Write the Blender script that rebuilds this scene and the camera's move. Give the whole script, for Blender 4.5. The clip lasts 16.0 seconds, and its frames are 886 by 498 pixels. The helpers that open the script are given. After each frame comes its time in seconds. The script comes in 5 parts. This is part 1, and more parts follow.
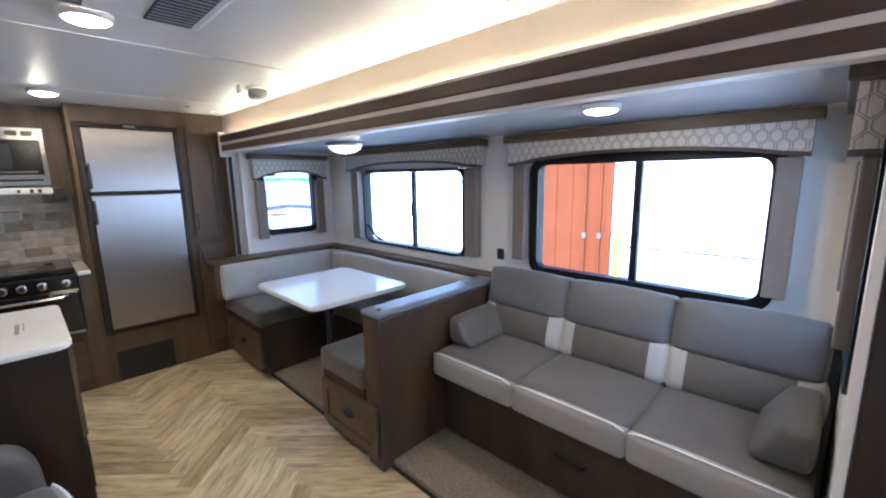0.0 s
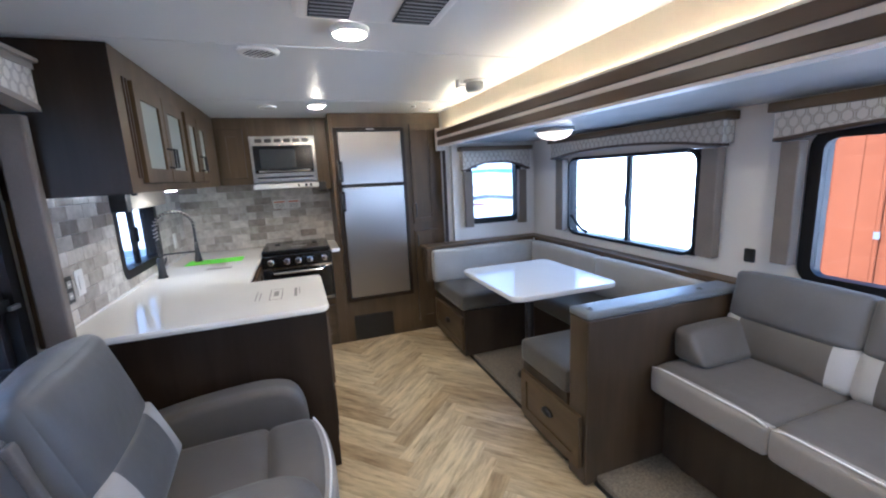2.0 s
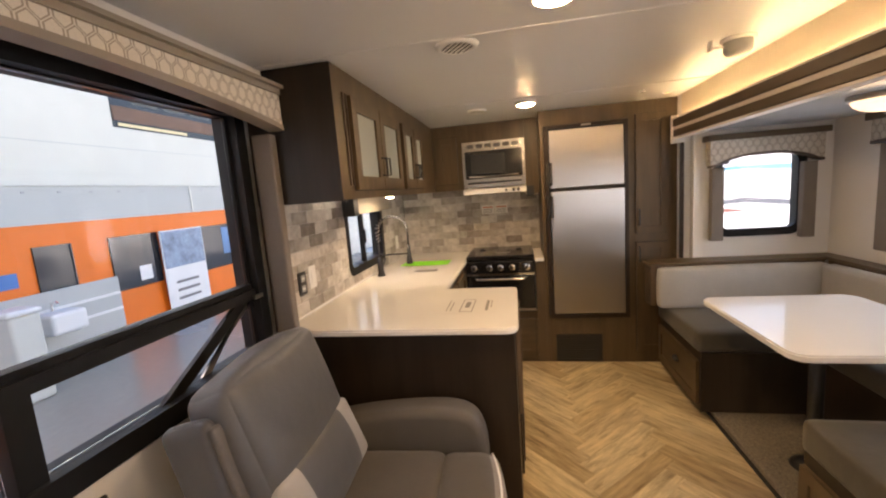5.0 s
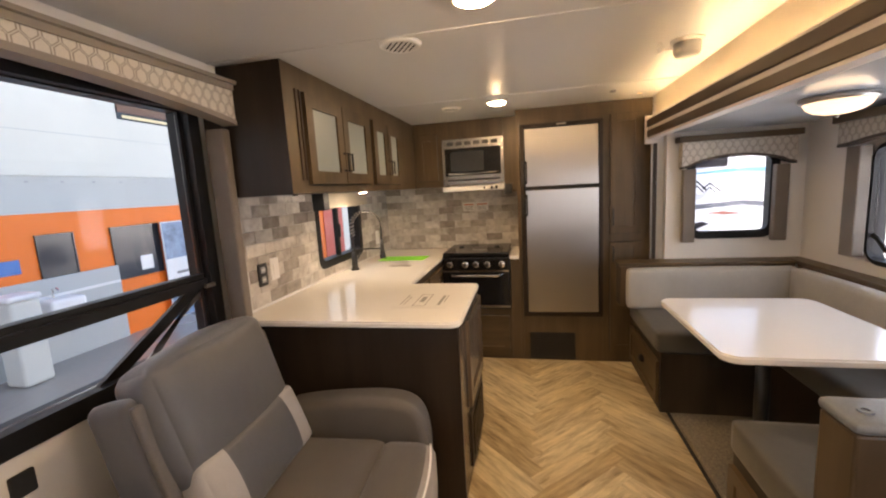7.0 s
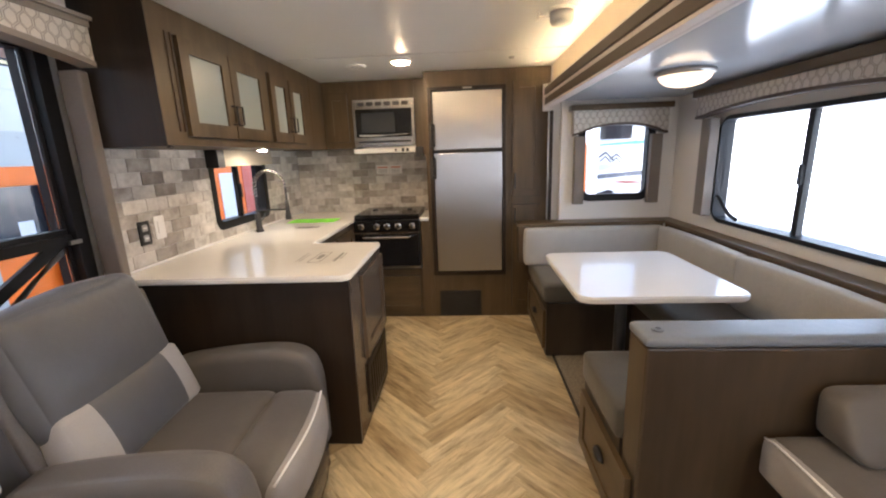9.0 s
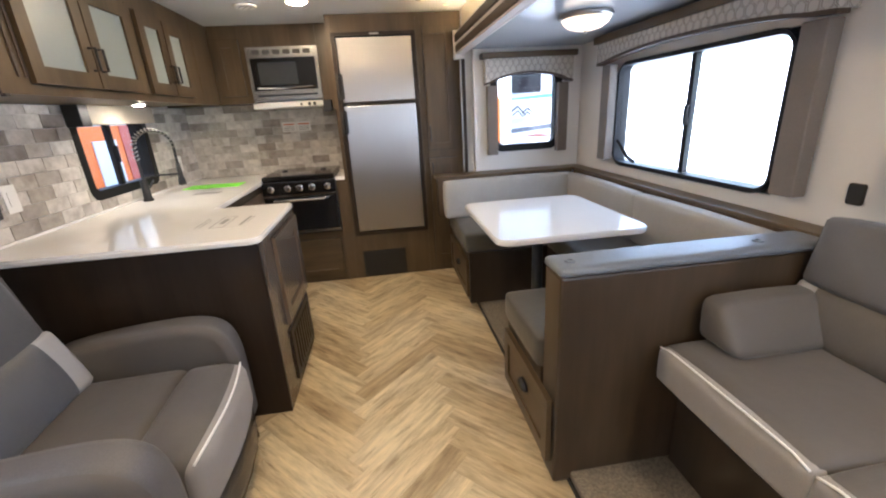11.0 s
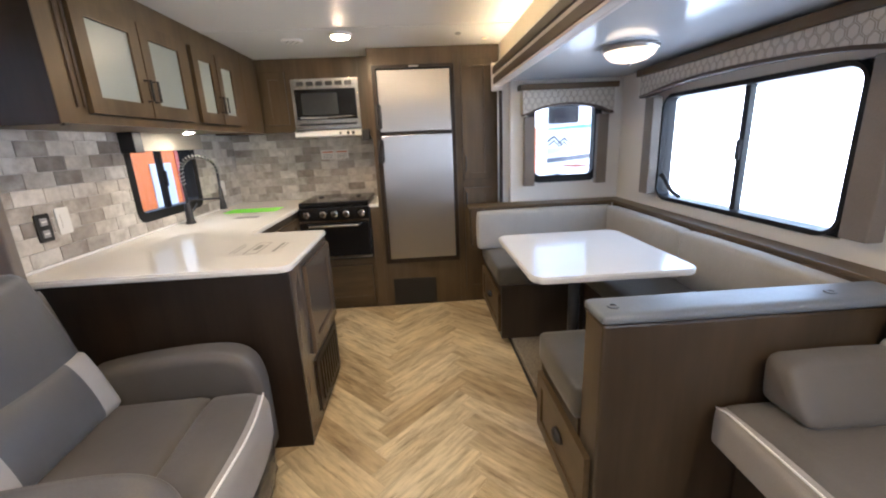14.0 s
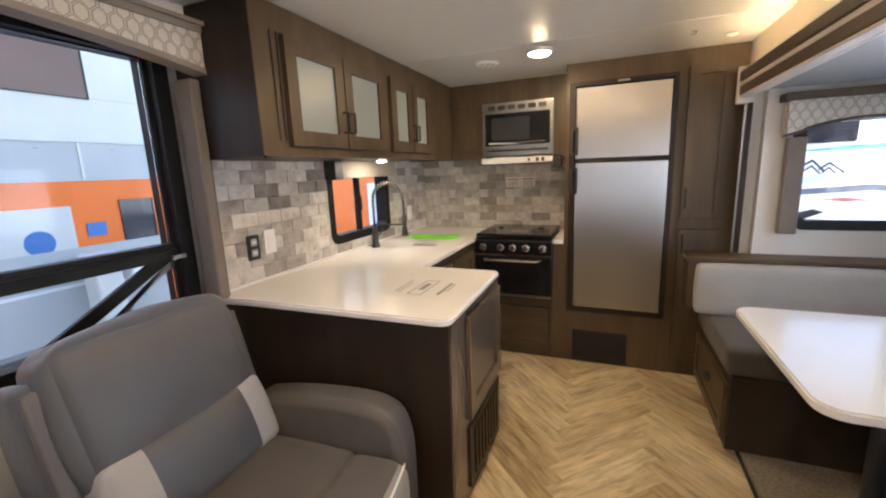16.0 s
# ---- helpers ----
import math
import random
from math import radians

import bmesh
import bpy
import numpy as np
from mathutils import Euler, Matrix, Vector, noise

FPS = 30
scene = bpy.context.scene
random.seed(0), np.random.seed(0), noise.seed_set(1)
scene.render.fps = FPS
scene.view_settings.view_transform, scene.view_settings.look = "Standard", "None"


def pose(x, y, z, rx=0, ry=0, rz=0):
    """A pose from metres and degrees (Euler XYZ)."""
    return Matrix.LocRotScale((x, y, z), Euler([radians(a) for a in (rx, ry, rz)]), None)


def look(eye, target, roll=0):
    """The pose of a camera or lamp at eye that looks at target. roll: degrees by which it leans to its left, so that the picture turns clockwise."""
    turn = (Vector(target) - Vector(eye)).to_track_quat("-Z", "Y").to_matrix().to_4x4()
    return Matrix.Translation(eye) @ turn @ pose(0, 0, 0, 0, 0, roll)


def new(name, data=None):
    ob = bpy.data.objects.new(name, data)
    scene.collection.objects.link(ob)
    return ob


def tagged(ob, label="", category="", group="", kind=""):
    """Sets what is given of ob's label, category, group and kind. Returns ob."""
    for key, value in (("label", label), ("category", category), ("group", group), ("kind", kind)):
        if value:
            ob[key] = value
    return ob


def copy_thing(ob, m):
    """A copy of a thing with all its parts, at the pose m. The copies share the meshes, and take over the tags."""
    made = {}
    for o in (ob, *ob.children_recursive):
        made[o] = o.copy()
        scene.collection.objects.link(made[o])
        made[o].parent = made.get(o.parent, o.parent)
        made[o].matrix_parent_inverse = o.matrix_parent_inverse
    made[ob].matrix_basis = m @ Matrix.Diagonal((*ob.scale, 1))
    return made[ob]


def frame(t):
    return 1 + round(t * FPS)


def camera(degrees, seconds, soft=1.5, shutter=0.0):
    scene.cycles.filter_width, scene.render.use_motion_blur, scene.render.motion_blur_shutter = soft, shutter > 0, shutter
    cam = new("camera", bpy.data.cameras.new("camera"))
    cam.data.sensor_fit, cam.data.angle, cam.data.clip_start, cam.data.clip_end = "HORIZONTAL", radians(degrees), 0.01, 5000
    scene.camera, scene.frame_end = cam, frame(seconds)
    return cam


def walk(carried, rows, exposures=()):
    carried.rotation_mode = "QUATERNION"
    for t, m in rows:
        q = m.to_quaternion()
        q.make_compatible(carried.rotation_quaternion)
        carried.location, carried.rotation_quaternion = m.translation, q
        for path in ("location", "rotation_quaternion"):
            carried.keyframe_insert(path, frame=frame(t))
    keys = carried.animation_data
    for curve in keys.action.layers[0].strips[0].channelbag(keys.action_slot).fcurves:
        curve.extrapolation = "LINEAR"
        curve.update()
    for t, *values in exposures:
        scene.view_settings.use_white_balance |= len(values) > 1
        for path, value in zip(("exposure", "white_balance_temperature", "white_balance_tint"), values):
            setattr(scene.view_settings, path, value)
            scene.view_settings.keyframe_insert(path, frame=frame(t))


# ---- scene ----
cam = camera(94.9, 16.0, soft=2.1)
PATH = [
    (0, (0.132, 0.111, 1.505), (-1.247, 1.516, 1.153), -0.9),
    (0.5, (0.074, 0.111, 1.51), (-1.494, 1.303, 1.164), -1.2),
    (1, (0.034, 0.095, 1.505), (-1.663, 1.092, 1.148), -1.6),
    (1.5, (0.008, 0.083, 1.504), (-1.777, 0.907, 1.136), -2.1),
    (2, (-0.012, 0.089, 1.492), (-1.872, 0.725, 1.125), -2.8),
    (2.5, (-0.02, 0.087, 1.496), (-1.955, 0.479, 1.177), -3.7),
    (3, (-0.056, 0.034, 1.49), (-2.037, 0.106, 1.224), -4.6),
    (3.5, (-0.121, 0.038, 1.487), (-2.095, -0.191, 1.269), -5.4),
    (6, (-0.38, 0.299, 1.46), (-2.321, -0.094, 1.178), -4.4),
    (6.5, (-0.371, 0.336, 1.453), (-2.31, -0.064, 1.175), -4.4),
    (7, (-0.339, 0.475, 1.455), (-2.271, 0.049, 1.164), -3.3),
    (7.5, (-0.299, 0.597, 1.443), (-2.229, 0.174, 1.133), -2.2),
    (8, (-0.278, 0.64, 1.417), (-2.214, 0.277, 1.071), -2.0),
    (8.5, (-0.274, 0.674, 1.401), (-2.219, 0.424, 1.005), -2.0),
    (9, (-0.283, 0.697, 1.395), (-2.227, 0.574, 0.943), -2.0),
    (9.5, (-0.286, 0.702, 1.379), (-2.222, 0.713, 0.879), -2.2),
    (10, (-0.295, 0.716, 1.367), (-2.217, 0.836, 0.829), -2.5),
    (12.5, (-0.307, 0.708, 1.303), (-2.147, 0.988, 0.57), -4.0),
    (13, (-0.302, 0.719, 1.311), (-2.166, 0.945, 0.624), -4.0),
    (13.5, (-0.323, 0.723, 1.342), (-2.221, 0.888, 0.734), -3.5),
    (14, (-0.374, 0.719, 1.352), (-2.304, 0.811, 0.837), -2.6),
    (14.5, (-0.486, 0.723, 1.368), (-2.439, 0.694, 0.935), -2.1),
    (15, (-0.626, 0.713, 1.393), (-2.578, 0.495, 1.018), -2.0),
    (15.5, (-0.731, 0.704, 1.4), (-2.64, 0.227, 1.041), -2.1),
    (16, (-0.765, 0.664, 1.393), (-2.578, -0.089, 1.013), -2.2),
]
EXPOSURES = [(0.0, 1.88, 4480, 10), (2.0, 1.95, 4400, 10), (2.9, 1.98, 4700, 12), (3.5, 1.88, 6500, 15), (6.0, 1.85, 6900, 18), (7.0, 1.85, 6700, 17), (9.0, 2.0, 5750, 13), (9.5, 2.05, 5450, 12), (12.5, 2.21, 5250, 11), (13.5, 2.16, 5250, 11), (15.0, 2.02, 5250, 11), (16.0, 1.93, 5700, 12)]
walk(cam, [(t, look(eye, target, roll)) for t, eye, target, roll in PATH], EXPOSURES)

# ---- world, sun and lamp strengths ----
SKY, SUN, PUCK, DOME, COVE, LEDS, DOORWAY_FILL, SIDE_SKY, DINETTE_SKY = 0.15, 5.0, 86.0, 0.5, 28.0, 30.0, 1.1, 0.75, 2.1
world = bpy.data.worlds.new("sky")
scene.world = world
world.use_nodes = True
wn = world.node_tree.nodes
sky = wn.new("ShaderNodeTexSky")
sky.sky_type, sky.sun_disc = "NISHITA", False
sky.sun_elevation, sky.sun_rotation = radians(35), radians(166)
sky.air_density, sky.dust_density = 1.0, 2.5
world.node_tree.links.new(sky.outputs[0], wn["Background"].inputs[0])
wn["Background"].inputs[1].default_value = SKY
sun = new("sun", bpy.data.lights.new("sun", "SUN"))
sun.data.energy, sun.data.angle, sun.data.color = SUN, radians(1.0), (1.0, 0.95, 0.88)
sun.matrix_world = look((5, -20, 14.5), (0, 0, 0))


def sky_opening(name, width, height, watts, at, aim):
    """An area lamp that stands in for skylight at an opening."""
    a = new(name, bpy.data.lights.new(name, "AREA"))
    a.data.shape, a.data.size, a.data.size_y = "RECTANGLE", width, height
    a.data.energy, a.data.color = watts, (0.86, 0.93, 1.0)
    a.matrix_world = look(at, aim)


# Doorway lamp is an added fill; its opening is never in view.
sky_opening("doorway_fill_lamp", 0.70, 1.78, DOORWAY_FILL, (0.80, -0.985, 0.98), (0.80, 2.0, 0.98))
sky_opening("side_window_skylight", 0.46, 0.52, SIDE_SKY, (0.252, 1.78, 1.268), (-2.0, 1.78, 1.268))
sky_opening("dinette_window_skylight", 1.16, 0.58, DINETTE_SKY, (-2.37, 2.352, 1.245), (-2.37, 0.0, 1.245))


# ---- materials ----
def nodes_of(name):
    m = bpy.data.materials.new(name)
    m.use_nodes = True
    nt = m.node_tree
    return m, nt, nt.nodes["Principled BSDF"]


def coords(nt, scale=(1, 1, 1), rot=(0, 0, 0)):
    tc, mp = nt.nodes.new("ShaderNodeTexCoord"), nt.nodes.new("ShaderNodeMapping")
    mp.inputs["Scale"].default_value, mp.inputs["Rotation"].default_value = scale, rot
    nt.links.new(tc.outputs["Object"], mp.inputs[0])
    return mp.outputs[0]


def noise_of(nt, vec, scale, detail=4.0, rough=0.55):
    n = nt.nodes.new("ShaderNodeTexNoise")
    n.inputs["Scale"].default_value, n.inputs["Detail"].default_value, n.inputs["Roughness"].default_value = scale, detail, rough
    nt.links.new(vec, n.inputs["Vector"])
    return n.outputs["Fac"]


def ramp_of(nt, fac, stops):
    r = nt.nodes.new("ShaderNodeValToRGB")
    while len(r.color_ramp.elements) < len(stops):
        r.color_ramp.elements.new(0.5)
    for e, (p, c) in zip(r.color_ramp.elements, stops):
        e.position, e.color = p, (*c, 1)
    nt.links.new(fac, r.inputs[0])
    return r.outputs[0]


def mix_of(nt, fac, a, b, kind="MIX"):
    n = nt.nodes.new("ShaderNodeMix")
    n.data_type, n.blend_type = "RGBA", kind
    for v, k in ((fac, 0), (a, 6), (b, 7)):
        if hasattr(v, "links"):
            nt.links.new(v, n.inputs[k])
        else:
            n.inputs[k].default_value = v if k == 0 else (*v, 1)
    return n.outputs[2]


def bump_of(nt, bsdf, height, strength, distance=0.002):
    b = nt.nodes.new("ShaderNodeBump")
    b.inputs["Strength"].default_value, b.inputs["Distance"].default_value = strength, distance
    nt.links.new(height, b.inputs["Height"])
    nt.links.new(b.outputs[0], bsdf.inputs["Normal"])


def scaled(c, k):
    return tuple(min(1.0, v * k) for v in c)


def plain(name, colour, rough=0.5, metal=0.0, vary=0.12, fine=60.0, broad=2.5, bump=0.15, dist=0.001, spec=0.5, coat=0.0):
    """A surface with grain and broad unevenness at two scales."""
    m, nt, b = nodes_of(name)
    v = coords(nt)
    f, g = noise_of(nt, v, fine, 5), noise_of(nt, v, broad, 3)
    c1 = ramp_of(nt, g, [(0.3, scaled(colour, 1 - vary)), (0.7, scaled(colour, 1 + vary))])
    c2 = mix_of(nt, 0.35, c1, ramp_of(nt, f, [(0.3, scaled(colour, 1 - vary)), (0.7, scaled(colour, 1 + vary))]))
    nt.links.new(c2, b.inputs["Base Color"])
    b.inputs["Metallic"].default_value = metal
    b.inputs["Specular IOR Level"].default_value = spec
    b.inputs["Coat Weight"].default_value = coat
    r = nt.nodes.new("ShaderNodeMapRange")
    r.inputs["To Min"].default_value, r.inputs["To Max"].default_value = max(0.02, rough - 0.06), min(1, rough + 0.06)
    nt.links.new(g, r.inputs[0])
    nt.links.new(r.outputs[0], b.inputs["Roughness"])
    if bump:
        bump_of(nt, b, f, bump, dist)
    return m


def wood(name, colour, dark, grain_axis, rough=0.42, contrast=1.0, spec=0.4):
    """Stained cabinet wood; the grain runs along grain_axis (0, 1 or 2)."""
    m, nt, b = nodes_of(name)
    sc = [9.0, 9.0, 9.0]
    sc[grain_axis] = 0.7
    v = coords(nt, sc)
    sc2 = [60.0, 60.0, 60.0]
    sc2[grain_axis] = 2.0
    v2 = coords(nt, sc2)
    broad, fine = noise_of(nt, v, 1.0, 4, 0.6), noise_of(nt, v2, 1.0, 3)
    sc3 = [7.0, 7.0, 7.0]
    sc3[grain_axis] = 1.6
    cloud = noise_of(nt, coords(nt, sc3), 1.0, 3)
    c = ramp_of(nt, broad, [(0.32, dark), (0.62, colour), (0.8, scaled(colour, 1.2))])
    c = mix_of(nt, 0.3 * contrast, c, ramp_of(nt, fine, [(0.35, scaled(dark, 0.8)), (0.7, scaled(colour, 1.15))]))
    c = mix_of(nt, 0.45, c, ramp_of(nt, cloud, [(0.36, scaled(colour, 0.55)), (0.5, scaled(colour, 0.95)), (0.64, scaled(colour, 1.35))]))
    nt.links.new(c, b.inputs["Base Color"])
    b.inputs["Roughness"].default_value, b.inputs["Specular IOR Level"].default_value = rough, spec
    bump_of(nt, b, fine, 0.12, 0.0008)
    return m


def fabric(name, colour, weave=520.0, vary=0.12, bump=0.35, rough=0.75, sheen=0.15):
    m, nt, b = nodes_of(name)
    v = coords(nt)
    f, g, w = noise_of(nt, v, weave, 2), noise_of(nt, v, 6.0, 3), noise_of(nt, v, 24.0, 3)
    c = ramp_of(nt, g, [(0.3, scaled(colour, 1 - vary)), (0.7, scaled(colour, 1 + vary))])
    c = mix_of(nt, 0.4, c, ramp_of(nt, f, [(0.3, scaled(colour, 0.8)), (0.7, scaled(colour, 1.2))]))
    nt.links.new(c, b.inputs["Base Color"])
    b.inputs["Roughness"].default_value = rough
    b.inputs["Sheen Weight"].default_value = sheen
    add = nt.nodes.new("ShaderNodeMath")
    add.operation = "MULTIPLY_ADD"
    add.inputs[1].default_value = 3.0
    nt.links.new(w, add.inputs[0])
    nt.links.new(f, add.inputs[2])
    bump_of(nt, b, add.outputs[0], bump, 0.0012)
    return m


def patterned(name, ground, line):
    """Valance cloth: an interlaced lattice of pale lines on a warm ground."""
    m, nt, b = nodes_of(name)
    v = coords(nt, (1, 1, 1))
    sep = nt.nodes.new("ShaderNodeSeparateXYZ")
    nt.links.new(v, sep.inputs[0])

    def math(op, a, c=None):
        n = nt.nodes.new("ShaderNodeMath")
        n.operation = op
        for k, q in ((0, a), (1, c)):
            if q is None:
                continue
            if hasattr(q, "links"):
                nt.links.new(q, n.inputs[k])
            else:
                n.inputs[k].default_value = q
        return n.outputs[0]
    u = math("ADD", sep.outputs[0], sep.outputs[1])
    saw = math("MULTIPLY", math("ABSOLUTE", math("SUBTRACT", math("FRACT", math("MULTIPLY", sep.outputs[2], 12.5)), 0.5)), 2.0)
    flat = math("MINIMUM", math("MAXIMUM", math("MULTIPLY", math("SUBTRACT", saw, 0.25), 2.0), 0.0), 1.0)
    wob = math("MULTIPLY", flat, 0.0235)
    a = math("ABSOLUTE", math("SINE", math("MULTIPLY", math("ADD", u, wob), 66.8)))
    c = math("ABSOLUTE", math("SINE", math("MULTIPLY", math("SUBTRACT", u, wob), 66.8)))
    near = math("MINIMUM", a, c)
    col = ramp_of(nt, near, [(0.10, ground), (0.17, line), (0.38, line), (0.46, ground)])
    n = noise_of(nt, v, 300.0, 2)
    col = mix_of(nt, 0.25, col, ramp_of(nt, n, [(0.3, scaled(ground, 0.7)), (0.7, scaled(ground, 1.2))]))
    nt.links.new(col, b.inputs["Base Color"])
    b.inputs["Roughness"].default_value = 0.85
    bump_of(nt, b, n, 0.3, 0.001)
    return m


def emit(name, colour, strength):
    m, nt, b = nodes_of(name)
    b.inputs["Base Color"].default_value = (*colour, 1)
    b.inputs["Emission Color"].default_value = (*colour, 1)
    b.inputs["Emission Strength"].default_value = strength
    return m


def glass(name, rough=0.0, tint=(1, 1, 1)):
    m, nt, b = nodes_of(name)
    b.inputs["Base Color"].default_value = (*tint, 1)
    b.inputs["Roughness"].default_value = rough
    b.inputs["Transmission Weight"].default_value = 1.0
    b.inputs["IOR"].default_value = 1.45 if rough else 1.2
    return m


def by_piece(name, stops, rough, grain=None, bump=0.2, blot=0.35, streak=0.0):
    """A surface whose tone changes from piece to piece."""
    m, nt, b = nodes_of(name)
    info = nt.nodes.new("ShaderNodeObjectInfo")
    v = coords(nt)
    if grain:
        v = coords(nt, grain)
    add = nt.nodes.new("ShaderNodeVectorMath")
    add.operation = "MULTIPLY_ADD"
    add.inputs[1].default_value = (37.0, 91.0, 53.0)
    comb = nt.nodes.new("ShaderNodeCombineXYZ")
    for k in range(3):
        nt.links.new(info.outputs["Random"], comb.inputs[k])
    nt.links.new(comb.outputs[0], add.inputs[0])
    nt.links.new(v, add.inputs[2])
    n = noise_of(nt, add.outputs[0], 1.0, 5, 0.6)
    n2 = noise_of(nt, add.outputs[0], 4.0, 4, 0.6)
    base = ramp_of(nt, info.outputs["Random"], stops)
    tone = ramp_of(nt, n, [(0.3, (0.62, 0.58, 0.54)), (0.5, (0.98, 0.98, 0.98)), (0.72, (1.18, 1.17, 1.15))])
    c = mix_of(nt, 1.0, base, tone, "MULTIPLY")
    c = mix_of(nt, blot, c, mix_of(nt, 1.0, c, ramp_of(nt, n2, [(0.35, (0.6, 0.58, 0.55)), (0.65, (1.2, 1.2, 1.2))]), "MULTIPLY"))
    if streak:
        n3 = noise_of(nt, add.outputs[0], 2.2, 6, 0.7)
        c = mix_of(nt, streak, c, mix_of(nt, 1.0, c, ramp_of(nt, n3, [(0.34, (0.50, 0.44, 0.36)), (0.46, (1.0, 1.0, 1.0)), (0.60, (1.04, 1.04, 1.04)), (0.70, (1.28, 1.28, 1.26))]), "MULTIPLY"))
    nt.links.new(c, b.inputs["Base Color"])
    b.inputs["Roughness"].default_value = rough
    bump_of(nt, b, n2, bump, 0.0008)
    return m


WOOD_Z = wood("cabinet_wood_upright", (0.104, 0.071, 0.036), (0.057, 0.0375, 0.0185), 2)
WOOD_X = wood("cabinet_wood_along", (0.104, 0.071, 0.036), (0.057, 0.0375, 0.0185), 0)
WOOD_Y = wood("cabinet_wood_across", (0.104, 0.071, 0.036), (0.057, 0.0375, 0.0185), 1)
DARK_Z = wood("dark_panel_wood", (0.030, 0.0195, 0.0125), (0.015, 0.010, 0.0065), 2, 0.40, 1.0, 0.28)
FASCIA = wood("fascia_wood", (0.070, 0.047, 0.031), (0.044, 0.029, 0.019), 0, 0.4)
GREY_WOOD = wood("grey_brown_panel", (0.125, 0.092, 0.064), (0.070, 0.050, 0.034), 2, 0.22, 0.45, 0.7)
PARTITION = wood("dark_grey_brown_panel", (0.070, 0.050, 0.031), (0.038, 0.026, 0.016), 2, 0.34, 0.9)
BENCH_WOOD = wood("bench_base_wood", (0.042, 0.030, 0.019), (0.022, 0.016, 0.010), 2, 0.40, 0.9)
GAP = plain("shadow_gap_black", (0.012, 0.010, 0.009), 0.7)
WALL = plain("wall_board_cream", (0.72, 0.70, 0.66), 0.62, vary=0.04, fine=220, bump=0.2)
CEIL = plain("ceiling_board_white", (0.66, 0.66, 0.65), 0.40, vary=0.02, fine=90, bump=0.0)
TRIM_PALE = plain("pale_trim", (0.68, 0.64, 0.60), 0.45, vary=0.05)
QUARTZ = plain("white_solid_surface", (0.80, 0.785, 0.75), 0.16, vary=0.03, fine=300, bump=0.0, coat=0.2)
TABLE_TOP = plain("white_table_laminate", (0.76, 0.75, 0.73), 0.13, vary=0.02, fine=250, bump=0.0)
BLACK = plain("black_plastic", (0.018, 0.018, 0.019), 0.42, vary=0.2)
FRAME_BLACK = plain("black_window_aluminium", (0.008, 0.008, 0.009), 0.45, vary=0.2, spec=0.25)
GLOSS_BLACK = plain("black_enamel", (0.010, 0.010, 0.011), 0.12, vary=0.2, bump=0.03)
CHROME = plain("polished_chrome", (0.75, 0.74, 0.72), 0.12, 1.0, vary=0.04, bump=0.0)
SATIN = plain("satin_nickel", (0.42, 0.40, 0.37), 0.3, 1.0, vary=0.05)
WHITE_PL = plain("white_plastic", (0.78, 0.77, 0.74), 0.4, vary=0.03)
GREY_PL = plain("grey_plastic", (0.35, 0.35, 0.35), 0.5, vary=0.05)
SEAT = fabric("grey_brown_upholstery", (0.100, 0.089, 0.076), rough=0.6)
# Grey cloth with the window's blue daylight tinted into its colour.
SEAT_SKYLIT = fabric("skylit_grey_upholstery", (0.090, 0.093, 0.101), rough=0.40)
SOFA_GREY = fabric("neutral_grey_upholstery", (0.108, 0.106, 0.108))
ARM_TOP = fabric("smooth_grey_vinyl", (0.118, 0.110, 0.104), weave=200, bump=0.1, rough=0.48, sheen=0.0)
PALE_CLOTH = fabric("pale_grey_upholstery", (0.40, 0.39, 0.38), vary=0.06)
# The pale cloth again, darkened to give the shade on front faces.
SHADED_CLOTH = fabric("shaded_front_cloth", (0.30, 0.28, 0.26), vary=0.06)
PIPING = fabric("white_piping", (0.90, 0.885, 0.86), vary=0.03)
DINETTE_SEAT = fabric("olive_brown_upholstery", (0.072, 0.065, 0.050), rough=0.5)
WEAVE = fabric("pale_woven_backrest", (0.39, 0.375, 0.345), weave=260, vary=0.1, bump=0.5)
CURTAIN = fabric("taupe_side_panel", (0.17, 0.145, 0.12), weave=300)
PATTERN = patterned("lattice_valance_cloth", (0.52, 0.485, 0.425), (0.19, 0.16, 0.125))
# Same cloth, its colours raised for the daylight falling on the long valance.
PATTERN_LIT = patterned("lit_lattice_valance_cloth", (0.70, 0.655, 0.57), (0.26, 0.22, 0.17))
TAUPE_TRIM = plain("taupe_moulding", (0.30, 0.26, 0.21), 0.5, vary=0.08)
CARPET = plain("taupe_carpet", (0.22, 0.187, 0.136), 0.95, vary=0.38, fine=170, broad=85, bump=1.0, dist=0.006)
GLASS = glass("window_glass")
FROST = plain("frosted_glass", (0.30, 0.335, 0.31), 0.32, vary=0.04, bump=0.05)
# Grey vinyl; the bluish cast of window light is part of the colour.
CAP_SKYLIT = fabric("skylit_vinyl_cap", (0.155, 0.170, 0.195), weave=200, bump=0.25, rough=0.42, sheen=0.0)
GREEN = plain("lime_green_film", (0.28, 0.95, 0.03), 0.5, vary=0.04)
PAPER = plain("printed_paper", (0.70, 0.68, 0.64), 0.6, vary=0.04)
INK = plain("grey_ink", (0.20, 0.19, 0.18), 0.6)
PLASTIC_WRAP = glass("clear_plastic_wrap", 0.12)
PUCK_LENS = emit("lit_puck_lens", (1.0, 0.68, 0.35), PUCK)
DOME_GLASS = emit("lit_dome_glass", (1.0, 0.74, 0.44), DOME)
COVE_LED = emit("warm_cove_led", (1.0, 0.72, 0.38), COVE)
UNDER_LED = emit("under_cabinet_led", (1.0, 0.80, 0.55), LEDS * 4)
FLOOR_BASE = plain("floor_joint_brown", (0.42, 0.32, 0.21), 0.5)
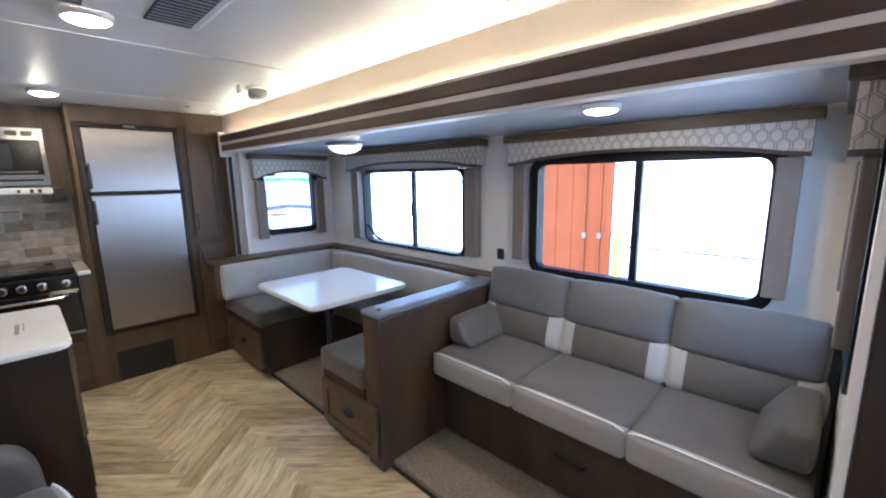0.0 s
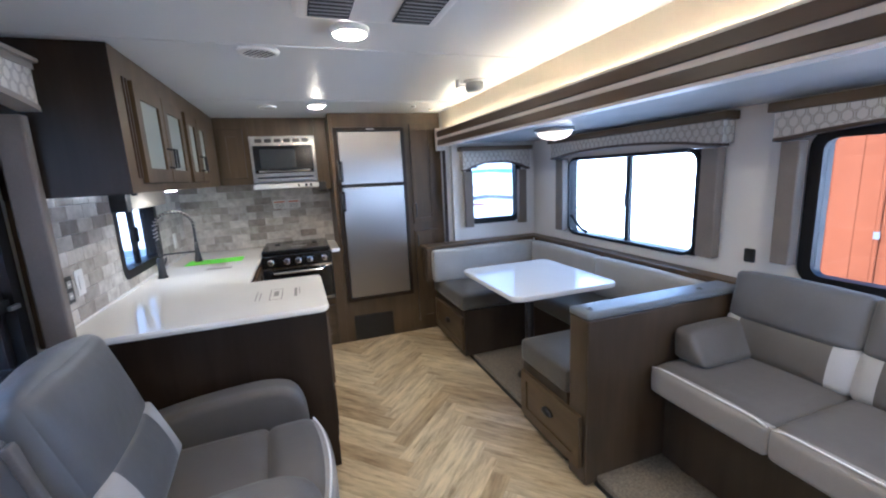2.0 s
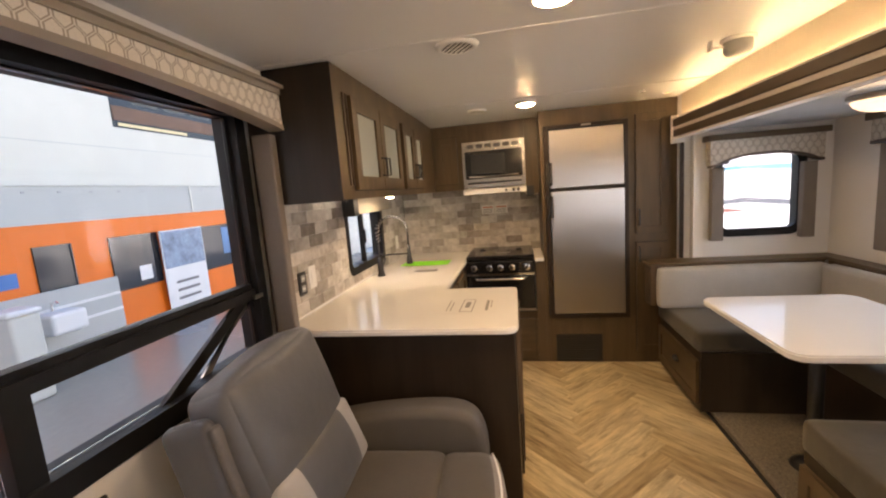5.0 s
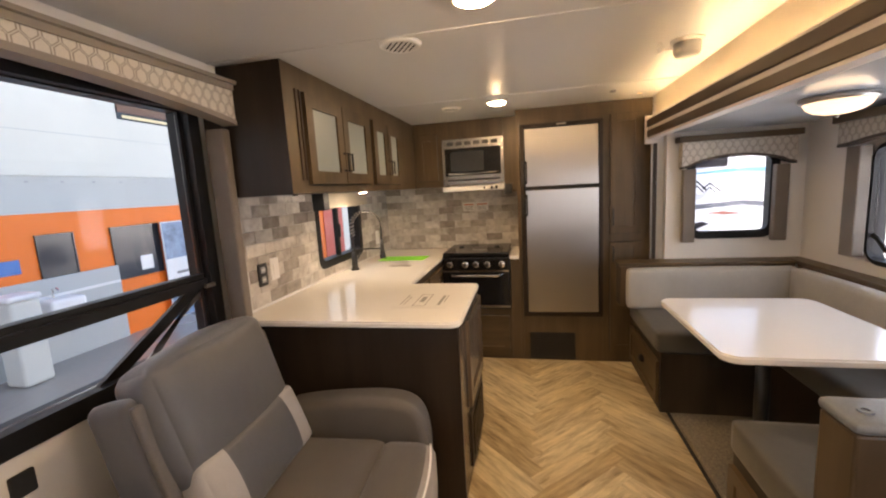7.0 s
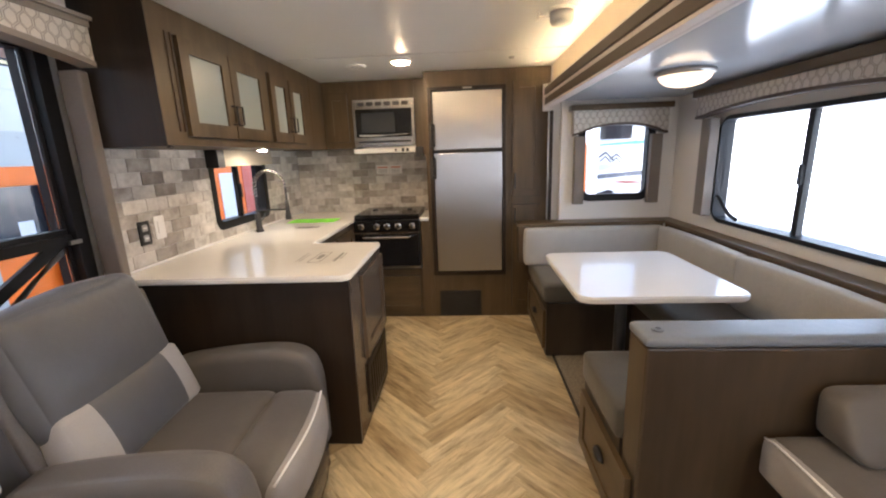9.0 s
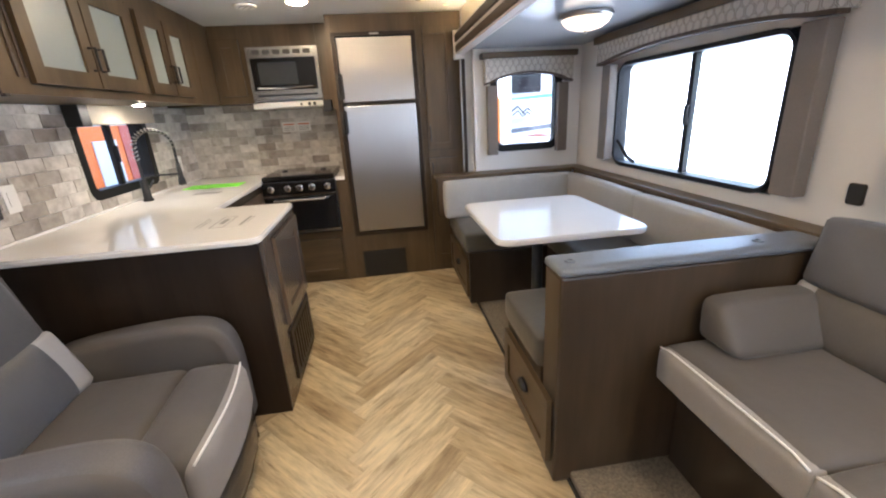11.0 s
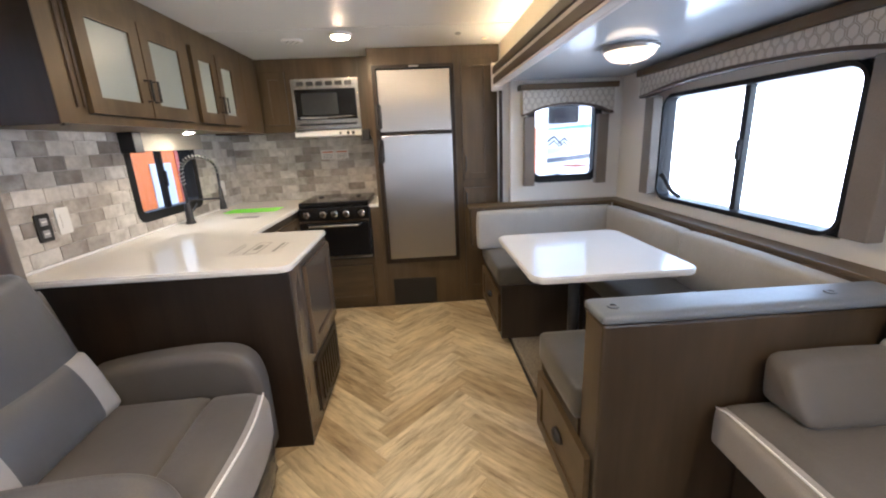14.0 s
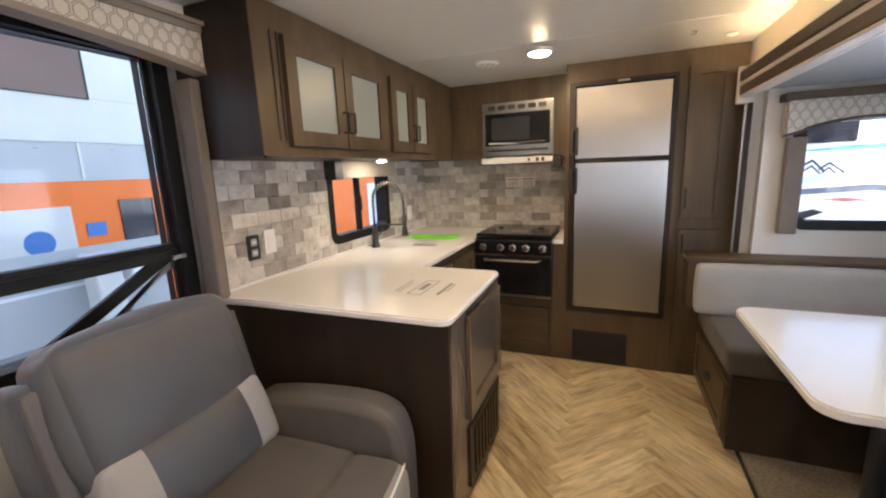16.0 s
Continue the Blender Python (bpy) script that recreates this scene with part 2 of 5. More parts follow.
PLANK = by_piece("herringbone_vinyl_plank", [(0.0, (0.43, 0.325, 0.175)), (0.2, (0.52, 0.415, 0.24)), (0.55, (0.67, 0.565, 0.355)), (0.85, (0.59, 0.48, 0.29)), (1.0, (0.43, 0.33, 0.18))], 0.34, (1.9, 13.0, 13.0), 0.10, 0.4, 0.8)
TILE = by_piece("stone_look_tile", [(0.0, (0.24, 0.21, 0.18)), (0.22, (0.37, 0.335, 0.295)), (0.5, (0.49, 0.46, 0.415)), (0.8, (0.60, 0.57, 0.525)), (1.0, (0.44, 0.405, 0.36))], 0.3, (5.0, 5.0, 5.0), 0.1, 0.35)
GROUT = plain("pale_grout", (0.58, 0.55, 0.51), 0.8)


def brushed(name, colour, rough):
    """Vertically brushed steel: its reflections smear sideways."""
    m, nt, b = nodes_of(name)
    f = noise_of(nt, coords(nt, (40.0, 420.0, 1.2)), 1.0, 3)
    nt.links.new(ramp_of(nt, f, [(0.3, scaled(colour, 0.985)), (0.7, scaled(colour, 1.015))]), b.inputs["Base Color"])
    b.inputs["Metallic"].default_value, b.inputs["Roughness"].default_value = 1.0, rough
    b.inputs["Anisotropic"].default_value = 0.85
    tan = nt.nodes.new("ShaderNodeTangent")
    tan.direction_type, tan.axis = "RADIAL", "Z"
    nt.links.new(tan.outputs[0], b.inputs["Tangent"])
    return m


STEEL = brushed("brushed_stainless", (0.45, 0.44, 0.43), 0.32)


# ---- mesh helpers ----
def thing(name, at, label, category, group="", kind=""):
    ob = new(name)
    ob.matrix_basis = Matrix.Translation(at)
    return tagged(ob, label, category, group, kind)


def part(name, bm, material, parent=None, label="", smooth=False):
    """Links a bmesh in world coordinates as one mesh object under its thing or part."""
    me = bpy.data.meshes.new(name)
    bmesh.ops.recalc_face_normals(bm, faces=bm.faces[:])
    bm.to_mesh(me)
    bm.free()
    me.materials.append(material)
    if smooth:
        me.polygons.foreach_set("use_smooth", [True] * len(me.polygons))
    ob = new(name, me)
    if parent:
        ob.parent = parent
        if parent.type == "EMPTY":
            ob.matrix_parent_inverse = parent.matrix_basis.inverted()
    return tagged(ob, label)


def structure(name, bm, material, label, category="structure"):
    return tagged(part(name, bm, material), label, category, kind="structure")


def box(x0, x1, y0, y1, z0, z1, r=0.0, seg=2, bm=None):
    bm = bm or bmesh.new()
    m = Matrix.LocRotScale(((x0 + x1) / 2, (y0 + y1) / 2, (z0 + z1) / 2), None, (abs(x1 - x0), abs(y1 - y0), abs(z1 - z0)))
    vs = bmesh.ops.create_cube(bm, size=1, matrix=m)["verts"]
    if r:
        es = {e for v in vs for e in v.link_edges}
        bmesh.ops.bevel(bm, geom=list(es), offset=r, segments=seg, affect="EDGES", profile=0.5)
    return bm


def boxes(*sizes):
    bm = bmesh.new()
    for q in sizes:
        box(*q, bm=bm)
    return bm


def soft(hx, hy, hz, r, m, puff=0.0, n=8, bm=None, wave=0.0, keep=(-1.01, 1.01)):
    """A stuffed form: a rounded block of half sizes hx, hy, hz at the pose m, its faces swelling by puff."""
    bm = bm or bmesh.new()
    grid = {}

    def vert(p):
        k = tuple(round(v, 5) for v in p)
        if k not in grid:
            q = []
            h = (hx, hy, hz)
            for v, hh in zip(p, h):
                q.append(v * hh)
            inner = [max(-(hh - r), min(hh - r, v)) for v, hh in zip(q, h)]
            d = Vector([a - b for a, b in zip(q, inner)])
            w = Vector(inner) + (d.normalized() * r if d.length > 1e-9 else d)
            for ax in range(3):
                o = [a for a in range(3) if a != ax]
                lift = puff * (1 - p[o[0]] ** 2) * (1 - p[o[1]] ** 2)
                w[ax] += lift * (1 if p[ax] > 0 else -1) * abs(p[ax]) ** 3
            if wave:
                w += Vector((0, 0, wave * noise.noise(Vector(w) * 9)))
            grid[k] = bm.verts.new(m @ w)
        return grid[k]
    st = [math.sin(math.pi / 2 * (-1 + 2 * i / n)) for i in range(n + 1)]
    for ax in range(3):
        for sgn in (-1, 1):
            for i in range(n):
                for j in range(n):
                    quad, across = [], []
                    for a, b in ((i, j), (i + 1, j), (i + 1, j + 1), (i, j + 1)):
                        p = [0, 0, 0]
                        p[ax], p[(ax + 1) % 3], p[(ax + 2) % 3] = sgn, st[a], st[b]
                        across.append(p[0])
                        quad.append(p)
                    if min(across) > keep[0] and max(across) < keep[1]:
                        bm.faces.new([vert(p) for p in quad])
    return bm


def soft_box(x0, x1, y0, y1, z0, z1, r, puff=0.0, n=8, wave=0.0):
    return soft((x1 - x0) / 2, (y1 - y0) / 2, (z1 - z0) / 2, r, Matrix.Translation(((x0 + x1) / 2, (y0 + y1) / 2, (z0 + z1) / 2)), puff, n, None, wave)


def rrect(u0, u1, v0, v1, r, n=6):
    pts = []
    for cu, cv, a in ((u1 - r, v1 - r, 0), (u0 + r, v1 - r, 90), (u0 + r, v0 + r, 180), (u1 - r, v0 + r, 270)):
        for k in range(n + 1):
            t = radians(a + 90 * k / n)
            pts.append((cu + r * math.cos(t), cv + r * math.sin(t)))
    return pts


def place_uv(plane, u, v, d):
    return {"x": (d, u, v), "y": (u, d, v), "z": (u, v, d)}[plane]


def slab(pts, plane, d0, d1, r=0.0):
    """A polygon in the plane x, y or z, with thickness from d0 to d1 along that axis."""
    bm = bmesh.new()
    a = [bm.verts.new(place_uv(plane, u, v, d0)) for u, v in pts]
    b = [bm.verts.new(place_uv(plane, u, v, d1)) for u, v in pts]
    f0, f1 = bm.faces.new(a), bm.faces.new(b)
    for k in range(len(pts)):
        q = (k + 1) % len(pts)
        bm.faces.new((a[k], a[q], b[q], b[k]))
    if r:
        bmesh.ops.recalc_face_normals(bm, faces=bm.faces[:])
        bmesh.ops.bevel(bm, geom=list({e for f in (f0, f1) for e in f.edges}), offset=r, segments=2, affect="EDGES")
    return bm


def ring(outer, inner, plane, d0, d1):
    """A closed band between two outlines of as many points."""
    bm = bmesh.new()
    vs = [[bm.verts.new(place_uv(plane, u, v, d)) for u, v in pts] for pts in (outer, inner) for d in (d0, d1)]
    o0, o1, i0, i1 = vs
    n = len(outer)
    for k in range(n):
        q = (k + 1) % n
        for a, b in ((o0, o1), (o1, i1), (i1, i0), (i0, o0)):
            bm.faces.new((a[k], a[q], b[q], b[k]))
    return bm


def tube(path, r, n=8, bm=None, closed=False):
    """A round bar along a list of points."""
    bm = bm or bmesh.new()
    rows, pts = [], [Vector(p) for p in path]
    for i, p in enumerate(pts):
        a, b = pts[max(0, i - 1)], pts[min(len(pts) - 1, i + 1)]
        t = (b - a).normalized()
        up = Vector((0, 0, 1)) if abs(t.z) < 0.9 else Vector((1, 0, 0))
        u = t.cross(up).normalized()
        w = t.cross(u).normalized()
        rows.append([bm.verts.new(p + r * (math.cos(k * math.tau / n) * u + math.sin(k * math.tau / n) * w)) for k in range(n)])
    for a, b in zip(rows, rows[1:]):
        for k in range(n):
            bm.faces.new((a[k], a[(k + 1) % n], b[(k + 1) % n], b[k]))
    bm.faces.new(rows[0])
    bm.faces.new(rows[-1])
    return bm


def lathe(profile, at, axis="z", n=28):
    """Turned form: (radius, height) pairs round an axis through at."""
    bm = bmesh.new()
    rows = []
    for r, h in profile:
        row = []
        for k in range(n):
            c, s = r * math.cos(k * math.tau / n), r * math.sin(k * math.tau / n)
            p = {"z": (c, s, h), "x": (h, c, s), "y": (c, h, s)}[axis]
            row.append(bm.verts.new(Vector(at) + Vector(p)))
        rows.append(row)
    for a, b in zip(rows, rows[1:]):
        for k in range(n):
            bm.faces.new((a[k], a[(k + 1) % n], b[(k + 1) % n], b[k]))
    for row in (rows[0], rows[-1]):
        if (row[0].co - row[1].co).length > 1e-5:
            bm.faces.new(row)
    bmesh.ops.remove_doubles(bm, verts=bm.verts[:], dist=1e-5)
    return bm


def wall_boxes(plane, u0, u1, v0, v1, d0, d1, holes):
    """A wall in pieces round its openings (u0, u1, v0, v1), butted end to end."""
    bm = bmesh.new()
    us = sorted({u0, u1, *[h[0] for h in holes], *[h[1] for h in holes]})
    for a, b in zip(us, us[1:]):
        cuts = sorted((h[2], h[3]) for h in holes if h[0] < (a + b) / 2 < h[1])
        low = v0
        for c0, c1 in cuts + [(v1, v1)]:
            if c0 - low > 1e-4:
                if plane == "y":
                    box(a, b, d0, d1, low, c0, bm=bm)
                else:
                    box(d0, d1, a, b, low, c0, bm=bm)
            low = c1
    bmesh.ops.remove_doubles(bm, verts=bm.verts[:], dist=1e-5)
    inside = [f for f in bm.faces if any(set(f.verts) == set(g.verts) and f is not g for g in f.verts[0].link_faces)]
    bmesh.ops.delete(bm, geom=inside, context="FACES")
    return bm


# ---- plan of the trailer ----
CEILING, LEFT, BACK, REAR, RIGHT = 2.03, -0.93, -4.20, 1.75, 1.36
SL0, SL1, SLY, SLF, SLC = -3.53, 0.20, 2.27, 0.05, 1.75      # slide-out: ends, outer wall, floor, ceiling
COUNTER = 0.885
FACE = -3.66                                                  # face of the fridge and stove fronts
BIGWIN = (-1.86, -0.05, 0.84, 1.86)
KITWIN = (-3.50, -2.82, 0.985, 1.40)
# Unseen opening, added to bring fill light to the slide-out side.
ADDED_DOORWAY = (0.42, 1.18, 0.0, 1.90)
DINWIN = (-2.978, -1.762, 0.928, 1.562)
SOFWIN = (-1.20, -0.06, 0.925, 1.585)
FARWIN = (1.575, 2.085, 1.03, 1.585)
NEARWIN = (1.50, 2.06, 0.95, 1.585)

structure("floor", box(BACK - 0.07, REAR, LEFT - 0.07, RIGHT, -0.08, -0.004), FLOOR_BASE, "light oak-look herringbone vinyl floor", "floor")
structure("slide_floor", box(SL0 - 0.06, SL1 + 0.06, 1.275, SLY + 0.06, -0.02, SLF, 0.006), CARPET, "taupe carpeted raised floor of the slide-out", "floor")
# Black strip paints the shade in the gap below the carpet edge.
structure("floor_edge_shadow", box(SL0, SL1, 1.268, 1.2745, 0.0, 0.022), GAP, "narrow black strip for the shaded gap under the carpet edge", "trim")
structure("ceiling", box(BACK - 0.07, REAR, LEFT - 0.07, RIGHT + 0.06, CEILING, CEILING + 0.06), CEIL, "smooth white ceiling panels", "ceiling")
for k, sx in enumerate((-3.10, -1.90, -0.68, 0.54)):
    structure("ceiling_seam_%d" % (k + 1), slab([(sx - 0.011, -0.93), (sx + 0.011, -0.93), (sx + 0.011, 1.355), (sx - 0.011, 1.355)], "z", CEILING - 0.004, CEILING - 0.0005), CEIL, "flat white batten over a ceiling joint", "trim")
structure("wall_left", wall_boxes("y", BACK - 0.07, REAR, 0.0, CEILING, LEFT - 0.07, LEFT, [BIGWIN, KITWIN, ADDED_DOORWAY]), WALL, "cream wall board of the door side", "wall")
structure("wall_kitchen", box(BACK - 0.07, BACK, LEFT, RIGHT, 0, CEILING), WALL, "cream wall behind the stove", "wall")
structure("wall_rear", box(REAR, REAR + 0.07, LEFT - 0.07, RIGHT + 0.06, 0, CEILING), WALL, "plain cream rear wall", "wall")
structure("wall_right_kitchen", box(BACK, SL0 - 0.06, RIGHT, RIGHT + 0.06, 0, CEILING), WALL, "cream wall beside the pantry", "wall")
structure("wall_right_rear", box(SL1 + 0.06, REAR, RIGHT, RIGHT + 0.06, 0, CEILING), WALL, "cream wall past the slide-out", "wall")
structure("wall_header", box(SL0 - 0.06, SL1 + 0.06, RIGHT, RIGHT + 0.06, 1.84, CEILING), plain("cream_header", (0.74, 0.66, 0.52), 0.6, vary=0.04), "cream header above the slide-out opening", "wall")
structure("wall_slide_windows", wall_boxes("y", SL0 - 0.06, SL1 + 0.06, SLF, SLC, SLY, SLY + 0.06, [DINWIN, SOFWIN]), WALL, "cream slide-out wall with two windows", "wall")
structure("wall_slide_far", wall_boxes("x", RIGHT + 0.06, SLY, SLF, SLC, SL0 - 0.06, SL0, [FARWIN]), WALL, "cream slide-out end wall with a small window", "wall")
structure("wall_slide_near", wall_boxes("x", RIGHT + 0.06, SLY, SLF, SLC, SL1, SL1 + 0.06, [NEARWIN]), WALL, "cream slide-out end wall beside the sofa", "wall")
# Base colour is tinted grey-blue to carry the reflected window light.
structure("slide_ceiling", box(SL0 - 0.06, SL1 + 0.06, 1.345, SLY + 0.06, SLC, SLC + 0.07), plain("skylit_slide_ceiling", (0.56, 0.59, 0.63), 0.14, vary=0.02, fine=120, bump=0.0, spec=1.0), "glossy white lower ceiling of the slide-out", "ceiling")

# slide-out surround
structure("fascia_lower", box(SL0 - 0.03, SL1 + 0.12, 1.296, 1.342, 1.735, 1.782, 0.004), FASCIA, "dark wood lower strip of the slide-out fascia", "trim")
structure("fascia_inlay", box(SL0 - 0.03, SL1 + 0.12, 1.303, 1.342, 1.7825, 1.8045), TRIM_PALE, "pale inlay strip of the slide-out fascia", "trim")
structure("fascia_upper", box(SL0 - 0.03, SL1 + 0.12, 1.292, 1.342, 1.805, 1.855, 0.004), FASCIA, "dark wood upper strip of the slide-out fascia", "trim")
structure("fascia_lip_lower", box(SL0 - 0.03, SL1 + 0.12, 1.300, 1.342, 1.722, 1.7345, 0.002), TRIM_PALE, "pale lip under the slide-out fascia", "trim")
structure("fascia_lip_upper", box(SL0 - 0.03, SL1 + 0.12, 1.300, 1.342, 1.8555, 1.868, 0.002), TRIM_PALE, "pale lip on top of the slide-out fascia", "trim")
structure("fascia_back", box(SL0 - 0.03, SL1 + 0.12, 1.3425, 1.3595, 1.722, 1.846), TRIM_PALE, "pale backing board of the fascia", "trim")
structure("fascia_end", box(SL0 - 0.055, SL0 - 0.031, 1.285, 1.3595, 1.69, 1.885, 0.004), TRIM_PALE, "pale end cap of the fascia", "trim")
structure("slide_jamb_far", box(SL0 - 0.055, SL0 - 0.002, 1.335, 1.3595, 0.86, 1.69, 0.003), DARK_Z, "dark jamb strip beside the pantry", "trim")
structure("slide_jamb_bead", box(SL0 - 0.028, SL0 - 0.020, 1.325, 1.3345, 0.86, 1.69), SATIN, "silver bead on the slide-out jamb", "trim")
structure("slide_jamb_near", box(SL1 + 0.01, SL1 + 0.16, 1.30, 1.3595, 0, 1.72, 0.004), DARK_Z, "dark jamb at the near end of the slide-out", "trim")
structure("slide_jamb_near_trim", box(SL1 - 0.012, SL1 + 0.0095, 1.31, 1.3595, SLF, 1.72, 0.003), TRIM_PALE, "pale trim at the near end of the slide-out", "trim")
structure("sofa_ledge", box(-1.3995, SL1 - 0.003, SLY - 0.085, SLY - 0.003, 0.842, 0.862, 0.004), WOOD_X, "wood ledge running on behind the sofa", "trim")
structure("dinette_ledge", box(SL0 + 0.003, -1.40, SLY - 0.11, SLY - 0.003, 0.842, 0.862, 0.004), WOOD_X, "wood ledge on top of the dinette back", "trim")
cove = thing("cove_light", (-1.7, 1.32, 1.857), "warm LED strip on the wall above the fascia", "light strip")
part("led_strip", box(SL0 + 0.02, SL1, 1.3565, 1.3595, 1.857, 1.867), COVE_LED, cove)


# ---- windows ----
def window_unit(name, plane, hole, wall0, wall1, mullions, label, r=0.075, band=0.035, lap=0.028):
    """A black-framed trailer window with rounded corners; mullions are places across it."""
    u0, u1, v0, v1 = hole
    inner_face, outer_face = wall0, wall1
    sgn = 1 if outer_face > inner_face else -1
    at = place_uv(plane, (u0 + u1) / 2, v0, inner_face)
    w = thing(name, at, label, "window", kind="structure")
    d0, d1 = inner_face - sgn * 0.014, outer_face + sgn * 0.01
    part("window_frame", ring(rrect(u0 - lap, u1 + lap, v0 - lap, v1 + lap, r + 0.02), rrect(u0 + band - 0.01, u1 - band + 0.01, v0 + band - 0.01, v1 - band + 0.01, r * 0.7), plane, d0, d0 + sgn * 0.026), FRAME_BLACK, w)
    part("window_reveal", ring(rrect(u0 + 0.002, u1 - 0.002, v0 + 0.002, v1 - 0.002, 0.02), rrect(u0 + 0.02, u1 - 0.02, v0 + 0.02, v1 - 0.02, 0.03), plane, d0 + sgn * 0.027, d1), FRAME_BLACK, w)
    edges = [u0 + 0.02, *mullions, u1 - 0.02]
    mid = (inner_face + outer_face) / 2
    for a, b in zip(edges, edges[1:]):
        p = part("pane", slab([(a, v0 + 0.02), (b, v0 + 0.02), (b, v1 - 0.02), (a, v1 - 0.02)], plane, mid - 0.002, mid + 0.002), GLASS, w)
        p.visible_shadow = False
    for m in mullions:
        q = [(m - 0.017, v0 + 0.021), (m + 0.017, v0 + 0.021), (m + 0.017, v1 - 0.021), (m - 0.017, v1 - 0.021)]
        part("mullion", slab(q, plane, mid - 0.016, mid + 0.016), FRAME_BLACK, w)
        lat = (v0 + v1) / 2
        part("latch", slab(rrect(m - 0.012, m + 0.012, lat - 0.05, lat + 0.05, 0.008), plane, mid - sgn * 0.03, mid - sgn * 0.0165), FRAME_BLACK, w)
    return w


window_unit("window_1", "y", DINWIN, SLY, SLY + 0.06, [-2.33], "black-framed sliding window above the dinette", 0.085, 0.030, 0.004)
window_unit("window_2", "y", SOFWIN, SLY, SLY + 0.06, [-0.617], "black-framed sliding window above the sofa")
window_unit("window_3", "x", FARWIN, SL0, SL0 - 0.06, [], "small black-framed window in the slide-out end")
window_unit("window_4", "x", NEARWIN, SL1, SL1 + 0.06, [], "black-framed window beside the sofa")
window_unit("window_5", "y", KITWIN, LEFT, LEFT - 0.07, [-3.17], "black-framed sliding window behind the sink", 0.05)

STAY_U, STAY_V = DINWIN[0], DINWIN[2]
part("corner_stay", tube([(STAY_U + 0.03, SLY + 0.004, STAY_V + 0.150), (STAY_U + 0.065, SLY + 0.004, STAY_V + 0.135), (STAY_U + 0.11, SLY + 0.004, STAY_V + 0.090), (STAY_U + 0.16, SLY + 0.004, STAY_V + 0.055), (STAY_U + 0.23, SLY + 0.004, STAY_V + 0.035)], 0.012), FRAME_BLACK, bpy.data.objects["window_1"])

# the tall window beside the recliner: one pane over a low row of vents
big = thing("window_6", (-1.0, LEFT, 0.84), "large black-framed window with a row of vent panes below", "window", kind="structure")
part("window_frame", ring(rrect(-1.90, -0.01, 0.80, 1.90, 0.03), rrect(-1.845, -0.065, 0.868, 1.84, 0.02), "y", LEFT + 0.016, LEFT - 0.02), FRAME_BLACK, big)
part("window_reveal", ring(rrect(-1.858, -0.052, 0.842, 1.858, 0.004), rrect(-1.83, -0.08, 0.868, 1.835, 0.004), "y", LEFT - 0.021, LEFT - 0.08), FRAME_BLACK, big)
part("transom", boxes((-1.829, -0.081, LEFT - 0.055, LEFT + 0.012, 1.088, 1.128), (-1.829, -0.081, LEFT - 0.05, LEFT - 0.004, 1.1285, 1.150)), FRAME_BLACK, big)
part("mullion", box(-1.01, -0.95, LEFT - 0.05, LEFT + 0.004, 0.869, 1.0875), FRAME_BLACK, big)
part("vent_latch", boxes((-1.85, -1.80, LEFT + 0.017, LEFT + 0.03, 1.09, 1.105)), SATIN, big)
for a, b, c, d in ((-1.829, -0.081, 1.151, 1.834), (-1.829, -1.011, 0.869, 1.0875), (-0.949, -0.081, 0.869, 1.0875)):
    p = part("pane", box(a, b, LEFT - 0.038, LEFT - 0.034, c, d), GLASS, big)
    p.visible_shadow = False
part("stay_arm", slab([(-1.43, 0.87), (-1.34, 0.87), (-1.735, 1.087), (-1.825, 1.087)], "y", LEFT - 0.03, LEFT - 0.012), FRAME_BLACK, big)
part("stay_arm", slab([(-1.585, 0.87), (-1.535, 0.87), (-1.828, 1.045), (-1.828, 1.075)], "y", LEFT - 0.048, LEFT - 0.040), SATIN, big, "grey metal stay")


